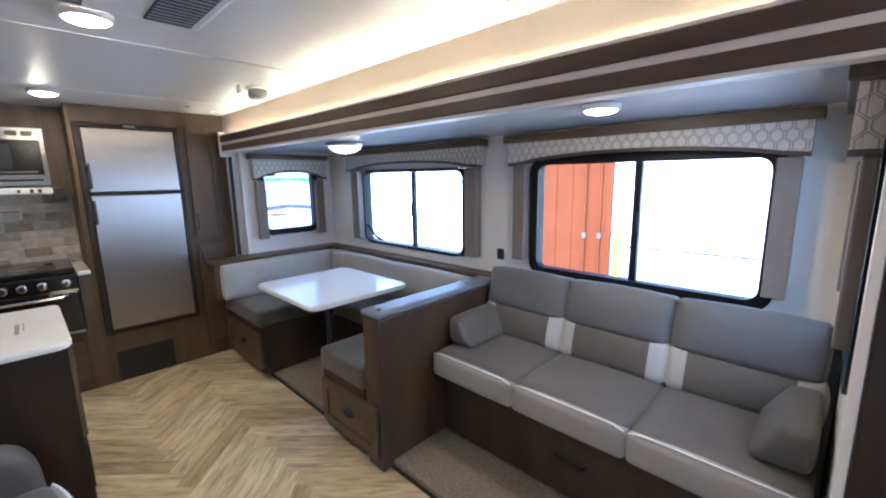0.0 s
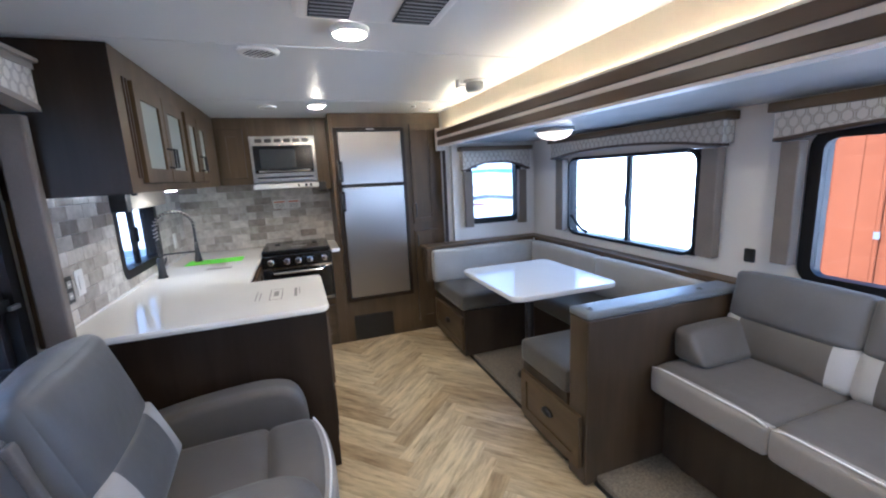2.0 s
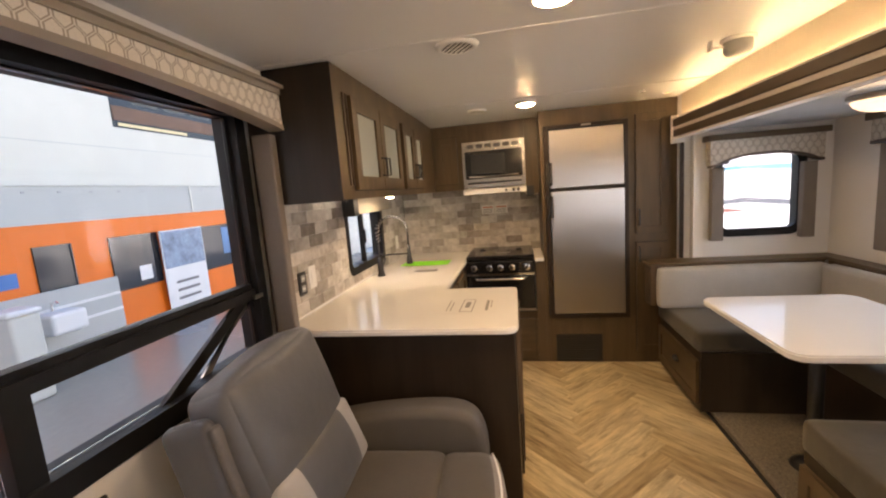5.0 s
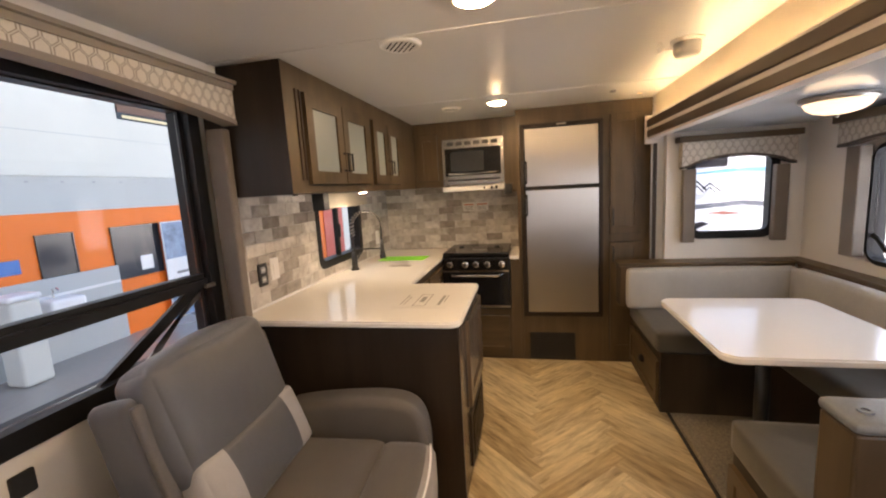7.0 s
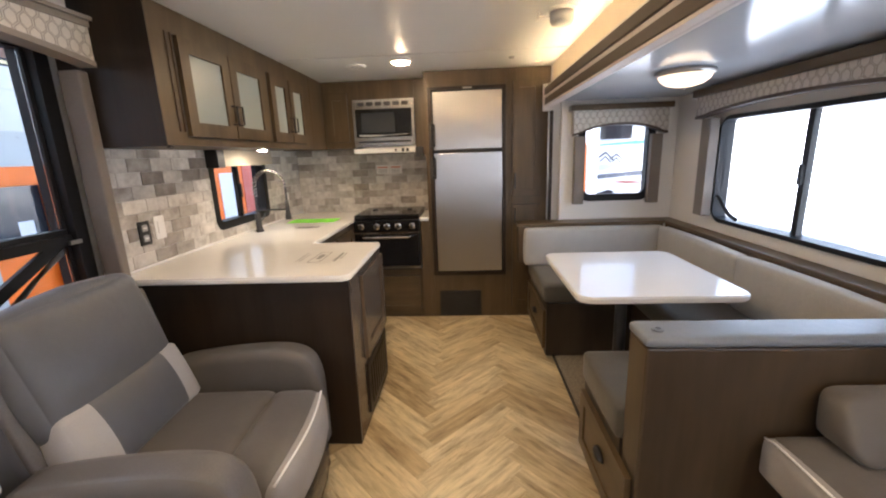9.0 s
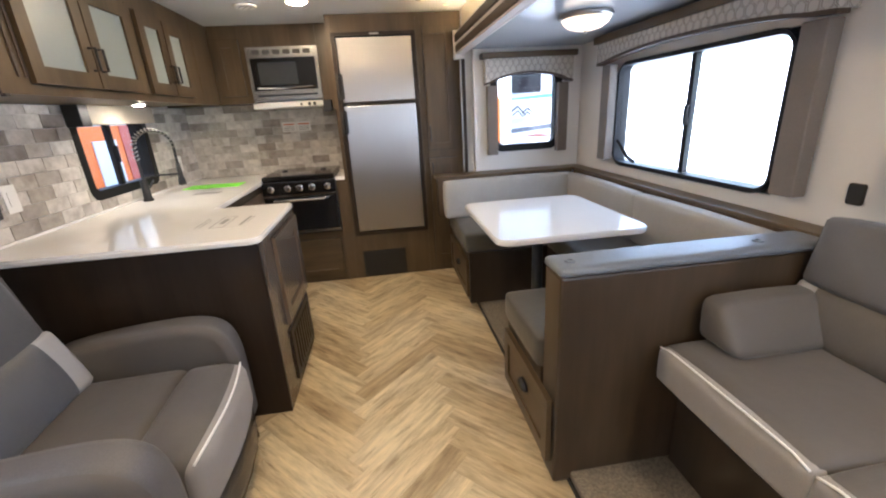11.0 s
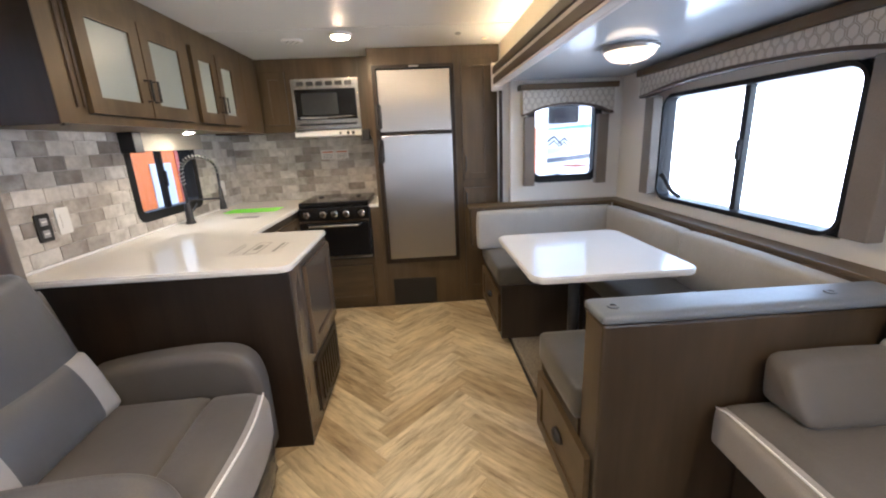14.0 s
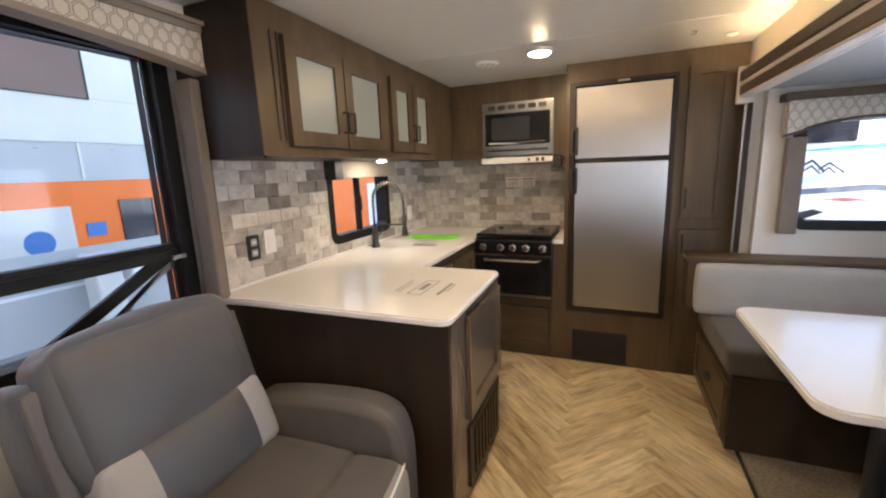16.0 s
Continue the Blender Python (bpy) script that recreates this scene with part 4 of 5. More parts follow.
for y0 in (-0.155, -0.03):
    s2 = thing("warning_sticker", (BACK + 0.012, y0, 1.26), "white printed notice stuck on the tiles", "sticker")
    part("sheet", box(BACK + 0.0125, BACK + 0.0137, y0, y0 + 0.115, 1.235, 1.315), PAPER, s2)
    part("print_bar", box(BACK + 0.0138, BACK + 0.0142, y0 + 0.01, y0 + 0.105, 1.29, 1.302), plain("red_print", (0.5, 0.16, 0.08), 0.6) if y0 < 0 else INK, s2)
    for k in range(3):
        part("print_bar", box(BACK + 0.0138, BACK + 0.0142, y0 + 0.012, y0 + 0.10, 1.245 + k * 0.014, 1.250 + k * 0.014), INK, s2)

# roller shade and puck above the sink window
sh = thing("roller_shade", (-3.1, -0.9, 1.37), "beige roller shade rolled up above the sink window", "window shade")
part("cassette", box(-3.52, -2.852, LEFT + 0.0125, -0.845, 1.366, 1.4715, 0.004), plain("beige_shade", (0.36, 0.32, 0.25), 0.7), sh)
part("end_cap", box(-2.8515, -2.775, LEFT + 0.0125, -0.835, 1.360, 1.4715, 0.004), BLACK, sh)


def puck(name, at, radius, label, lens, group, drop=0.022):
    p = thing(name, at, label, "ceiling light", group)
    x, y, z = at
    part("rim", lathe([(radius, 0.0), (radius + 0.010, -0.002), (radius + 0.007, -drop * 1.0), (radius - 0.002, -drop * 1.08), (radius - 0.004, -drop * 0.6), (radius - 0.004, 0.0)], (x, y, z - 0.0006)), WHITE_PL, p, "", True)
    part("lens", lathe([(radius - 0.0045, -drop * 0.8), (radius * 0.85, -drop * 1.2), (radius * 0.55, -drop * 1.5), (0.0, -drop * 1.62)], (x, y, z)), lens, p, "lit lens", True)
    return p


puck("ceiling_light", (-1.64, 0.325, CEILING), 0.062, "round flush ceiling light, lit warm white", PUCK_LENS, "round ceiling lights")
puck("ceiling_light", (-3.215, 0.27, CEILING), 0.062, "round flush ceiling light, lit warm white", PUCK_LENS, "round ceiling lights")
# Third light is added out of view, behind the camera, for the near end.
puck("ceiling_light", (0.65, 0.3, CEILING), 0.062, "round flush ceiling light, lit warm white", PUCK_LENS, "round ceiling lights")
puck("slide_light", (-0.525, 1.60, SLC), 0.058, "round flush light in the slide-out ceiling, lit", PUCK_LENS, "round ceiling lights")
puck("cabinet_light", (-3.05, -0.68, 1.4715), 0.032, "small lit puck under the wall cabinet", UNDER_LED, "under-cabinet lights", 0.008)
puck("corner_light", (-3.45, 1.22, CEILING), 0.018, "tiny lit spot in the ceiling corner", DOME_GLASS, "ceiling spots", 0.006)

dome = thing("dome_light", (-2.45, 1.76, SLC), "lit frosted glass dome light with a brushed rim", "ceiling light")
part("rim", lathe([(0.0, -0.001), (0.128, -0.001), (0.133, -0.010), (0.127, -0.022), (0.118, -0.024)], (-2.45, 1.76, SLC)), SATIN, dome, "brushed nickel rim", True)
part("shade", lathe([(0.117, -0.0245), (0.107, -0.044), (0.082, -0.062), (0.043, -0.073), (0.0, -0.077)], (-2.45, 1.76, SLC)), DOME_GLASS, dome, "frosted glass bowl", True)
part("finial", lathe([(0.0, -0.0775), (0.010, -0.0775), (0.008, -0.087), (0.0, -0.091)], (-2.45, 1.76, SLC)), SATIN, dome)


def round_vent(at, radius, label, slots):
    v = thing("ceiling_vent", at, label, "ceiling vent", "round ceiling vents")
    x, y, z = at
    part("flange", lathe([(0.0, -0.001), (radius, -0.001), (radius - 0.004, -0.010), (radius * 0.78, -0.016), (radius * 0.74, -0.012), (0.0, -0.012)], at), WHITE_PL, v, "", True)
    for k in range(slots):
        c = (-0.5 + (k + 0.5) / slots) * 2 * radius * 0.66
        h = math.sqrt(max(0.0, (radius * 0.7) ** 2 - c * c))
        bm = box(-h, h, c - 0.0030, c + 0.0030, -0.0132, -0.0125)
        bmesh.ops.rotate(bm, verts=bm.verts[:], cent=(0, 0, 0), matrix=Matrix.Rotation(radians(35), 3, "Z"))
        bmesh.ops.translate(bm, verts=bm.verts[:], vec=at)
        part("slot", bm, GAP if slots > 3 else GREY_PL, v)


round_vent((-1.975, -0.01, CEILING), 0.085, "round white ceiling vent with slanted louvres", 6)
round_vent((-3.36, -0.07, CEILING), 0.07, "small round white ceiling speaker grille", 3)
sm = thing("smoke_alarm", (-2.38, 1.15, CEILING), "white smoke alarm on a bracket", "smoke alarm")
part("base", lathe([(0.0, -0.001), (0.066, -0.001), (0.066, -0.012), (0.058, -0.014), (0.0, -0.014)], (-2.38, 1.15, CEILING)), WHITE_PL, sm, "", True)
part("body", lathe([(0.0, -0.0145), (0.054, -0.0145), (0.054, -0.052), (0.046, -0.066), (0.0, -0.068)], (-2.38, 1.15, CEILING)), GREY_PL, sm, "grey sounder body", True)
part("bracket", boxes((-2.386, -2.374, 1.045, 1.094, CEILING - 0.036, CEILING - 0.028), (-2.395, -2.365, 1.035, 1.045, CEILING - 0.045, CEILING - 0.002)), WHITE_PL, sm)
tagged(part("ceiling_button", lathe([(0.0, -0.001), (0.02, -0.001), (0.017, -0.012), (0.0, -0.014)], (-3.30, 1.02, CEILING)), GREY_PL), "small grey sensor on the ceiling", "sensor")

GRILLE_DARK = plain("dark_filter_foam", (0.05, 0.05, 0.052), 0.8, vary=0.2)
ac = thing("air_conditioner", (-1.1, 0.355, CEILING), "white ceiling air-conditioner cover with two dark grilles", "air conditioner")
part("cover", box(-1.41, -0.74, 0.125, 0.58, 1.968, CEILING - 0.001, 0.020, 3), WHITE_PL, ac)
for y0, y1 in ((0.165, 0.285), (0.42, 0.54)):
    g = part("grille", box(-1.365, -0.80, y0, y1, 1.964, 1.9675), GRILLE_DARK, ac, "dark louvred grille")
    for k in range(22):
        x = -1.362 + k * 0.0255
        part("slat", box(x, x + 0.005, y0 + 0.004, y1 - 0.004, 1.9615, 1.9638), GREY_PL, g)
for k in range(12):
    part("edge_slot", box(-1.4115, -1.4095, 0.15 + k * 0.034, 0.17 + k * 0.034, 1.990, 2.006), GAP, ac)


# ---- dinette ----
def bench(x0, x1, back_at, label, reach):
    b = thing("dinette_bench", ((x0 + x1) / 2, 1.5, SLF), label, "bench", "dinette benches")
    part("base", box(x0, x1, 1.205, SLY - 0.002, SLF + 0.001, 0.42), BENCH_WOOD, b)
    part("seat_cushion", soft_box(x0 - (0.012 if back_at > 0 else 0), x1 + (0.012 if back_at < 0 else 0), 1.186, SLY - 0.12, 0.4205, 0.548, 0.022, 0.006, 10), DINETTE_SEAT, b, "dark olive-brown seat cushion", True)
    d0, d1 = x0 + 0.008, x1 + reach
    dr = part("drawer_front", ring([(d0, 0.095), (d1, 0.095), (d1, 0.362), (d0, 0.362)], [(d0 + 0.05, 0.145), (d1 - 0.05, 0.145), (d1 - 0.05, 0.312), (d0 + 0.05, 0.312)], "y", 1.2045, 1.184), WOOD_X, b)
    part("panel", box(d0 + 0.05, d1 - 0.05, 1.193, 1.2035, 0.145, 0.312), WOOD_X, dr)
    cx = (d0 + d1) / 2
    cup = lathe([(0.0, 0.0), (0.046, 0.0), (0.043, -0.012), (0.030, -0.022), (0.0, -0.025)], (cx, 1.1925, 0.235), "y", 20)
    for v in cup.verts:
        v.co.z = 0.235 + (v.co.z - 0.235) * (0.62 if v.co.z > 0.235 else 0.30)
    part("cup_pull", cup, BLACK, dr, "black cup handle", True)
    return b


fb = bench(SL0 + 0.004, -2.83, 1, "far dinette bench with a drawer in grey-brown wood", -0.02)
nb = bench(-1.94, -1.531, -1, "near dinette bench with a drawer in grey-brown wood", 0.115)
side = thing("window_bench", (-2.4, 2.0, SLF), "dinette bench under the window with a grey seat", "bench", "dinette benches")
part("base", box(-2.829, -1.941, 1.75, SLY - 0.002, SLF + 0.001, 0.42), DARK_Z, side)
part("seat_cushion", soft_box(-2.81, -1.955, 1.73, SLY - 0.12, 0.4205, 0.548, 0.03, 0.006, 10), DINETTE_SEAT, side, "dark olive-brown seat cushion", True)
bb = part("backrest", box(SL0 + 0.003, -3.375, 1.09, SLY - 0.112, 0.5485, 0.84), GREY_WOOD, fb)
part("cap_rail", box(SL0 + 0.003, -3.36, 1.075, SLY - 0.1115, 0.8405, 0.862, 0.006), WOOD_Y, bb)
part("cushion", soft_box(-3.374, -3.295, 1.125, SLY - 0.125, 0.55, 0.832, 0.022, 0.008, 10), WEAVE, bb, "pale grey woven cushion", True)
bw = part("backrest", box(-3.36, -1.531, SLY - 0.105, SLY - 0.003, 0.5485, 0.8415), GREY_WOOD, side)
for a, b in ((-3.29, -2.42), (-2.415, -1.56)):
    part("cushion", soft_box(a, b, SLY - 0.19, SLY - 0.106, 0.55, 0.832, 0.022, 0.01, 10, 0.002), WEAVE, bw, "pale grey woven cushion", True)
hw = thing("half_wall", (-1.45, 1.7, SLF), "grey-brown half wall with a padded vinyl cap", "partition")
part("panel", box(-1.521, -1.392, 1.208, SLY - 0.003, 0.012, 0.829, 0.008), PARTITION, hw)
part("cap", soft_box(-1.527, -1.386, 1.203, SLY - 0.12, 0.8295, 0.862, 0.014, 0.003, 10), CAP_SKYLIT, hw, "grey padded vinyl cap", True)
for y in (1.257, 1.922):
    part("cup_ring", ring(rrect(-1.462, -1.428, y - 0.017, y + 0.017, 0.0169), rrect(-1.454, -1.436, y - 0.009, y + 0.009, 0.0089), "z", 0.8630, 0.8680), CAP_SKYLIT, hw)
tb = thing("dinette_table", (-2.36, 1.53, SLF), "white dinette table with rounded corners on a black post", "table")
part("tabletop", slab(rrect(-2.77, -1.955, 1.165, 1.90, 0.07, 8), "z", 0.748, 0.778, 0.006), TABLE_TOP, tb)
part("support_rail", box(-2.6, -2.12, 1.42, 1.64, 0.725, 0.7475), BLACK, tb)
part("post", lathe([(0.0, 0.0), (0.030, 0.0), (0.030, 0.66), (0.0, 0.66)], (-2.36, 1.50, SLF + 0.012)), BLACK, tb, "", True)
part("foot", lathe([(0.0, 0.0), (0.085, 0.0), (0.080, 0.012), (0.045, 0.03), (0.0, 0.03)], (-2.36, 1.50, SLF + 0.001)), BLACK, tb, "", True)

# ---- sofa ----
so = thing("sofa", (-0.6, 1.85, SLF), "three-seat grey sofa with pale front edges and white piping", "sofa")
S0, S1 = -1.365, 0.165
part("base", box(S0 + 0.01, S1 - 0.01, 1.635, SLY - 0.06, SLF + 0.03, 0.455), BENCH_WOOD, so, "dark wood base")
for x in (S0 + 0.09, S1 - 0.13):
    part("foot", box(x, x + 0.05, 1.66, 1.71, SLF + 0.001, SLF + 0.0295), BLACK, so)
part("handle", tube([(-0.67, 1.634, 0.262), (-0.66, 1.612, 0.262), (-0.54, 1.612, 0.262), (-0.53, 1.634, 0.262)], 0.008), BLACK, so)
w3 = (S1 - S0) / 3
for k in range(3):
    a, b = S0 + k * w3 + 0.003, S0 + (k + 1) * w3 - 0.003
    sc = part("seat_cushion", soft_box(a, b, 1.556, 2.12, 0.456, 0.578, 0.028, 0.012, 10), SEAT, so, "", True)
    part("front_roll", soft_box(a, b, 1.536, 1.60, 0.444, 0.568, 0.020, 0.006, 10), SHADED_CLOTH, sc, "pale grey front edge", True)
    part("piping", tube([(a + 0.004 + (b - a - 0.008) * i / 12, 1.546, 0.5745 - 0.012 * abs(i / 6 - 1) ** 12) for i in range(13)], 0.0032, 6), PIPING, sc, "white piping", True)
    m = Matrix.Translation(((a + b) / 2, 2.092, 0.844)) @ Matrix.Rotation(radians(-12), 4, "X")
    back = soft((b - a) / 2 - 0.001, 0.056, 0.110, 0.018, m, 0.010, 20, None, 0.003)
    for v in back.verts:
        q = m.inverted() @ v.co
        if q.y < 0:
            v.co += m.to_3x3() @ Vector((0, -0.026 * max(0.0, 1 - (q.x / 0.25) ** 6) * max(0.0, 1 - ((q.z + 0.03) / 0.15) ** 4) - 0.004 * noise.noise(v.co * 14), 0))
    bc = part("back_cushion", back, SOFA_GREY, so, "", True)
    rim = [m @ Vector(((b - a) / 2 * u, -0.047, 0.105 * w)) for u, w in [(-0.985, -0.9), (-0.985, 0.9), (-0.93, 0.985), (0.93, 0.985), (0.985, 0.9), (0.985, -0.9)]]
    part("seam_cord", tube(rim, 0.0035, 6), SOFA_GREY, bc)
    m = Matrix.Translation(((a + b) / 2, 2.060, 0.654)) @ Matrix.Rotation(radians(-13), 4, "X")
    lum = ((b - a) / 2 + 0.002, 0.074, 0.098, 0.026, m, 0.020, 12, None, 0.003)
    part("lumbar_roll", soft(*lum, (-0.72, 0.72)), SEAT, bc, "", True)
    part("lumbar_end", soft(*lum, (-1.01, -0.70)), PALE_CLOTH, bc, "pale grey band", True)
    part("lumbar_end", soft(*lum, (0.70, 1.01)), PALE_CLOTH, bc, "pale grey band", True)


def bolster(at, turn, label):
    b = thing("bolster_cushion", at, label, "cushion", "sofa bolsters")
    bm = soft(0.085, 0.185, 0.074, 0.030, Matrix.Identity(4), 0.010, 10)
    for v in bm.verts:
        v.co.z += 0.075
        v.co.x = -0.085 + (v.co.x + 0.085) * (1.02 - 0.52 * v.co.z / 0.149)
    m = Matrix.Translation(at) @ Matrix.Rotation(radians(turn), 4, "Z")
    bmesh.ops.transform(bm, matrix=m, verts=bm.verts[:])
    part("cover", bm, SEAT, b, "", True)


bolster((-1.280, 1.855, 0.585), 0, "wedge-shaped grey bolster at the end of the sofa")
bolster((0.075, 1.83, 0.585), 180, "wedge-shaped grey bolster at the end of the sofa")
so2 = thing("wall_socket", (-1.445, SLY, 1.0), "black socket cover on the cream wall", "socket plate")
part("plate", slab(rrect(-1.474, -1.422, 0.958, 1.030, 0.008, 3), "y", SLY - 0.012, SLY - 0.0005, 0.002), BLACK, so2)

# ---- recliner ----
rc = thing("recliner", (-1.55, -0.35, 0), "grey swivel recliner with pale bands and white piping", "armchair")
A0, A1 = -1.835, -1.275
part("base", lathe([(0.0, 0.0), (0.29, 0.0), (0.29, 0.03), (0.10, 0.05), (0.10, 0.13), (0.0, 0.13)], (-1.555, -0.30, 0.002)), BLACK, rc, "", True)
part("body", soft_box(A0 + 0.004, A1 - 0.004, -0.62, 0.02, 0.10, 0.33, 0.03, 0.0, 8), SEAT, rc, "", True)
part("seat_cushion", soft_box(A0 + 0.003, A1 - 0.003, -0.56, -0.125, 0.30, 0.425, 0.04, 0.015, 10), SEAT, rc, "", True)
def bowed(bm, bow, sag=0.0):
    """Swell a form outwards between the arms, its top falling off to the sides."""
    cx, h = (A0 + A1) / 2, (A1 - A0) / 2
    for v in bm.verts:
        q = min(1.0, ((v.co.x - cx) / h) ** 2)
        if v.co.y > -0.06:
            v.co.y += bow * (1 - q)
        v.co.z -= sag * q * q
    return bm


part("seat_front", bowed(soft_box(A0 + 0.003, A1 - 0.003, -0.145, 0.058, 0.26, 0.432, 0.05, 0.012, 12), 0.030, 0.012), SEAT, rc, "", True)
part("front_band", bowed(soft_box(A0 + 0.006, A1 - 0.006, -0.01, 0.076, 0.215, 0.420, 0.040, 0.004, 12), 0.032, 0.014), SHADED_CLOTH, rc, "pale grey front band", True)
seam = [-1 + i / 9 for i in range(19)]
part("piping", tube([((A0 + A1) / 2 + (A1 - A0 - 0.03) / 2 * q, 0.060 + 0.032 * (1 - q * q), 0.4165 - 0.014 * q ** 4 + 0.004 * (1 - q * q)) for q in seam], 0.0044, 6), PIPING, rc, "white piping", True)
part("footrest", bowed(soft_box(A0 + 0.02, A1 - 0.02, -0.04, 0.050, 0.07, 0.225, 0.03, 0.004, 8), 0.026), SEAT, rc, "", True)
wrap = bowed(soft_box(A0 + 0.012, A1 - 0.012, -0.03, 0.066, 0.04, 0.212, 0.03, 0.004, 22), 0.028)
for v in wrap.verts:
    v.co.y += 0.007 * noise.noise(v.co * 34) + 0.004 * noise.noise(v.co * 90)
    v.co.z += 0.006 * noise.noise(v.co * 25 + Vector((7, 3, 1)))
part("wrapping", wrap, PLASTIC_WRAP, rc, "crumpled clear plastic wrapping", True)


def arm(x0, x1):
    pts = [(-0.62, 0.10), (-0.62, 0.54), (-0.50, 0.565), (-0.35, 0.582), (-0.2, 0.590), (-0.10, 0.588), (-0.03, 0.572), (0.02, 0.535), (0.048, 0.46), (0.055, 0.36), (0.053, 0.10)]
    for _ in range(2):
        out = [pts[0]]
        for (y0, z0), (y1, z1) in zip(pts, pts[1:]):
            out += [(y0 * 0.75 + y1 * 0.25, z0 * 0.75 + z1 * 0.25), (y0 * 0.25 + y1 * 0.75, z0 * 0.25 + z1 * 0.75)]
        pts = out + [pts[-1]]
    bm = bmesh.new()
    a = [bm.verts.new((x0, y, z)) for y, z in pts]
    b = [bm.verts.new((x1, y, z)) for y, z in pts]
    bm.faces.new(a), bm.faces.new(b)
    for k in range(len(pts)):
        bm.faces.new((a[k], a[(k + 1) % len(pts)], b[(k + 1) % len(pts)], b[k]))
    bmesh.ops.recalc_face_normals(bm, faces=bm.faces[:])
    side_edges = [e for e in bm.edges if abs(e.verts[0].co.x - e.verts[1].co.x) < 1e-4]
    bmesh.ops.bevel(bm, geom=side_edges, offset=0.035, segments=4, affect="EDGES", profile=0.5)
    return bm


for x0, x1 in ((-1.985, -1.836), (-1.274, -1.115)):
    rest = arm(x0, x1)
    bmesh.ops.translate(rest, verts=rest.verts[:], vec=(0, -0.011, -0.010))
    part("armrest", rest, SEAT, rc, "", True)
    pad = arm(x0 + 0.010, x1 - 0.010)
    bmesh.ops.translate(pad, verts=pad.verts[:], vec=(0, -0.0075, -0.0060))
    part("arm_pad", pad, ARM_TOP, rc, "smooth grey arm top", True)
lean = Matrix.Rotation(radians(17), 4, "X")
m = Matrix.Translation((-1.555, -0.669, 0.758)) @ lean
part("back_cushion", soft(0.283, 0.082, 0.212, 0.045, m, 0.028, 20, None, 0.006), SEAT_SKYLIT, rc, "", True)
m = Matrix.Translation((-1.557, -0.560, 0.524)) @ Matrix.Rotation(radians(20), 4, "X")
lum = (0.275, 0.068, 0.126, 0.022, m, 0.026, 14, None, 0.0)
part("lumbar_roll", soft(*lum, (-0.63, 0.63)), SEAT_SKYLIT, rc, "", True)
part("lumbar_end", soft(*lum, (-1.01, -0.61)), PALE_CLOTH, rc, "pale grey band", True)
part("lumbar_end", soft(*lum, (0.61, 1.01)), PALE_CLOTH, rc, "pale grey band", True)
for sx in (-1.862, -1.246):
    m = Matrix.Translation((sx, -0.705, 0.655)) @ Matrix.Rotation(radians(14), 4, "X")
    bw = part("back_wing", soft(0.028, 0.080, 0.240, 0.0275, m, 0.006, 12), SEAT_SKYLIT, rc, "", True)
    part("edge_band", soft(0.024, 0.012, 0.225, 0.010, m @ Matrix.Translation((0, 0.082, -0.008)), 0.0, 8), ARM_TOP, bw, "smoother grey edge strip", True)

rc.matrix_basis = Matrix.Translation((-1.55, -0.35, 0)) @ Matrix.Rotation(radians(4), 4, "Z")
stb = thing("side_table", (-0.85, -0.7, 0), "small white side table beside the recliner", "side table")
part("top", slab(rrect(-1.115, -0.62, -0.92, -0.52, 0.03, 5), "z", 0.575, 0.60, 0.005), TABLE_TOP, stb)
part("cabinet", box(-1.08, -0.65, -0.90, -0.56, 0.001, 0.5745), WHITE_PL, stb)
lowsock = thing("wall_socket", (-1.09, LEFT, 0.71), "black socket on the cream wall below the window", "socket plate")
part("plate", slab(rrect(-1.12, -1.06, 0.675, 0.745, 0.006, 3), "y", LEFT + 0.0005, LEFT + 0.01, 0.002), BLACK, lowsock)

# ---- outside ----
PAVE = plain("pale_concrete", (0.68, 0.67, 0.65), 0.8, vary=0.12, fine=8, broad=0.3)
HALL_FLOOR = plain("polished_hall_floor", (0.33, 0.29, 0.245), 0.25, vary=0.1, fine=12, broad=0.4)
ORANGE = plain("orange_wall_paint", (0.85, 0.175, 0.006), 0.5, vary=0.05, fine=20)
HALL_WHITE = plain("white_metal_cladding", (0.62, 0.615, 0.545), 0.5, vary=0.04)
HALL_BLUE = plain("pale_grey_cladding", (0.47, 0.48, 0.45), 0.5, vary=0.04)
DARK_GLASS = plain("dark_office_glass", (0.03, 0.032, 0.036), 0.08)
structure("ground", box(-60, 60, -60, 60, -0.90, -0.78), PAVE, "pale concrete yard reaching the horizon", "ground")
structure("hall_floor", box(-16, 9, -6.5, -1.6, -0.779, -0.765), HALL_FLOOR, "grey polished floor of the sales hall", "floor")
hall = thing("sales_hall", (-5, -6.6, -0.77), "sales hall with white cladding and a wide orange band", "building")
part("wall_low", box(-18, 9, -6.7, -6.5, -0.765, 1.44), ORANGE, hall, "orange painted wall")
part("wall_mid", box(-18, 9, -6.7, -6.49, 1.4405, 2.02), HALL_BLUE, hall, "pale grey band")
part("ledge", box(-18, 9, -6.489, -6.46, 1.985, 2.02), HALL_WHITE, hall)
part("wall_top", box(-18, 9, -6.7, -6.5, 2.0205, 6.0), HALL_WHITE, hall, "white cladding")
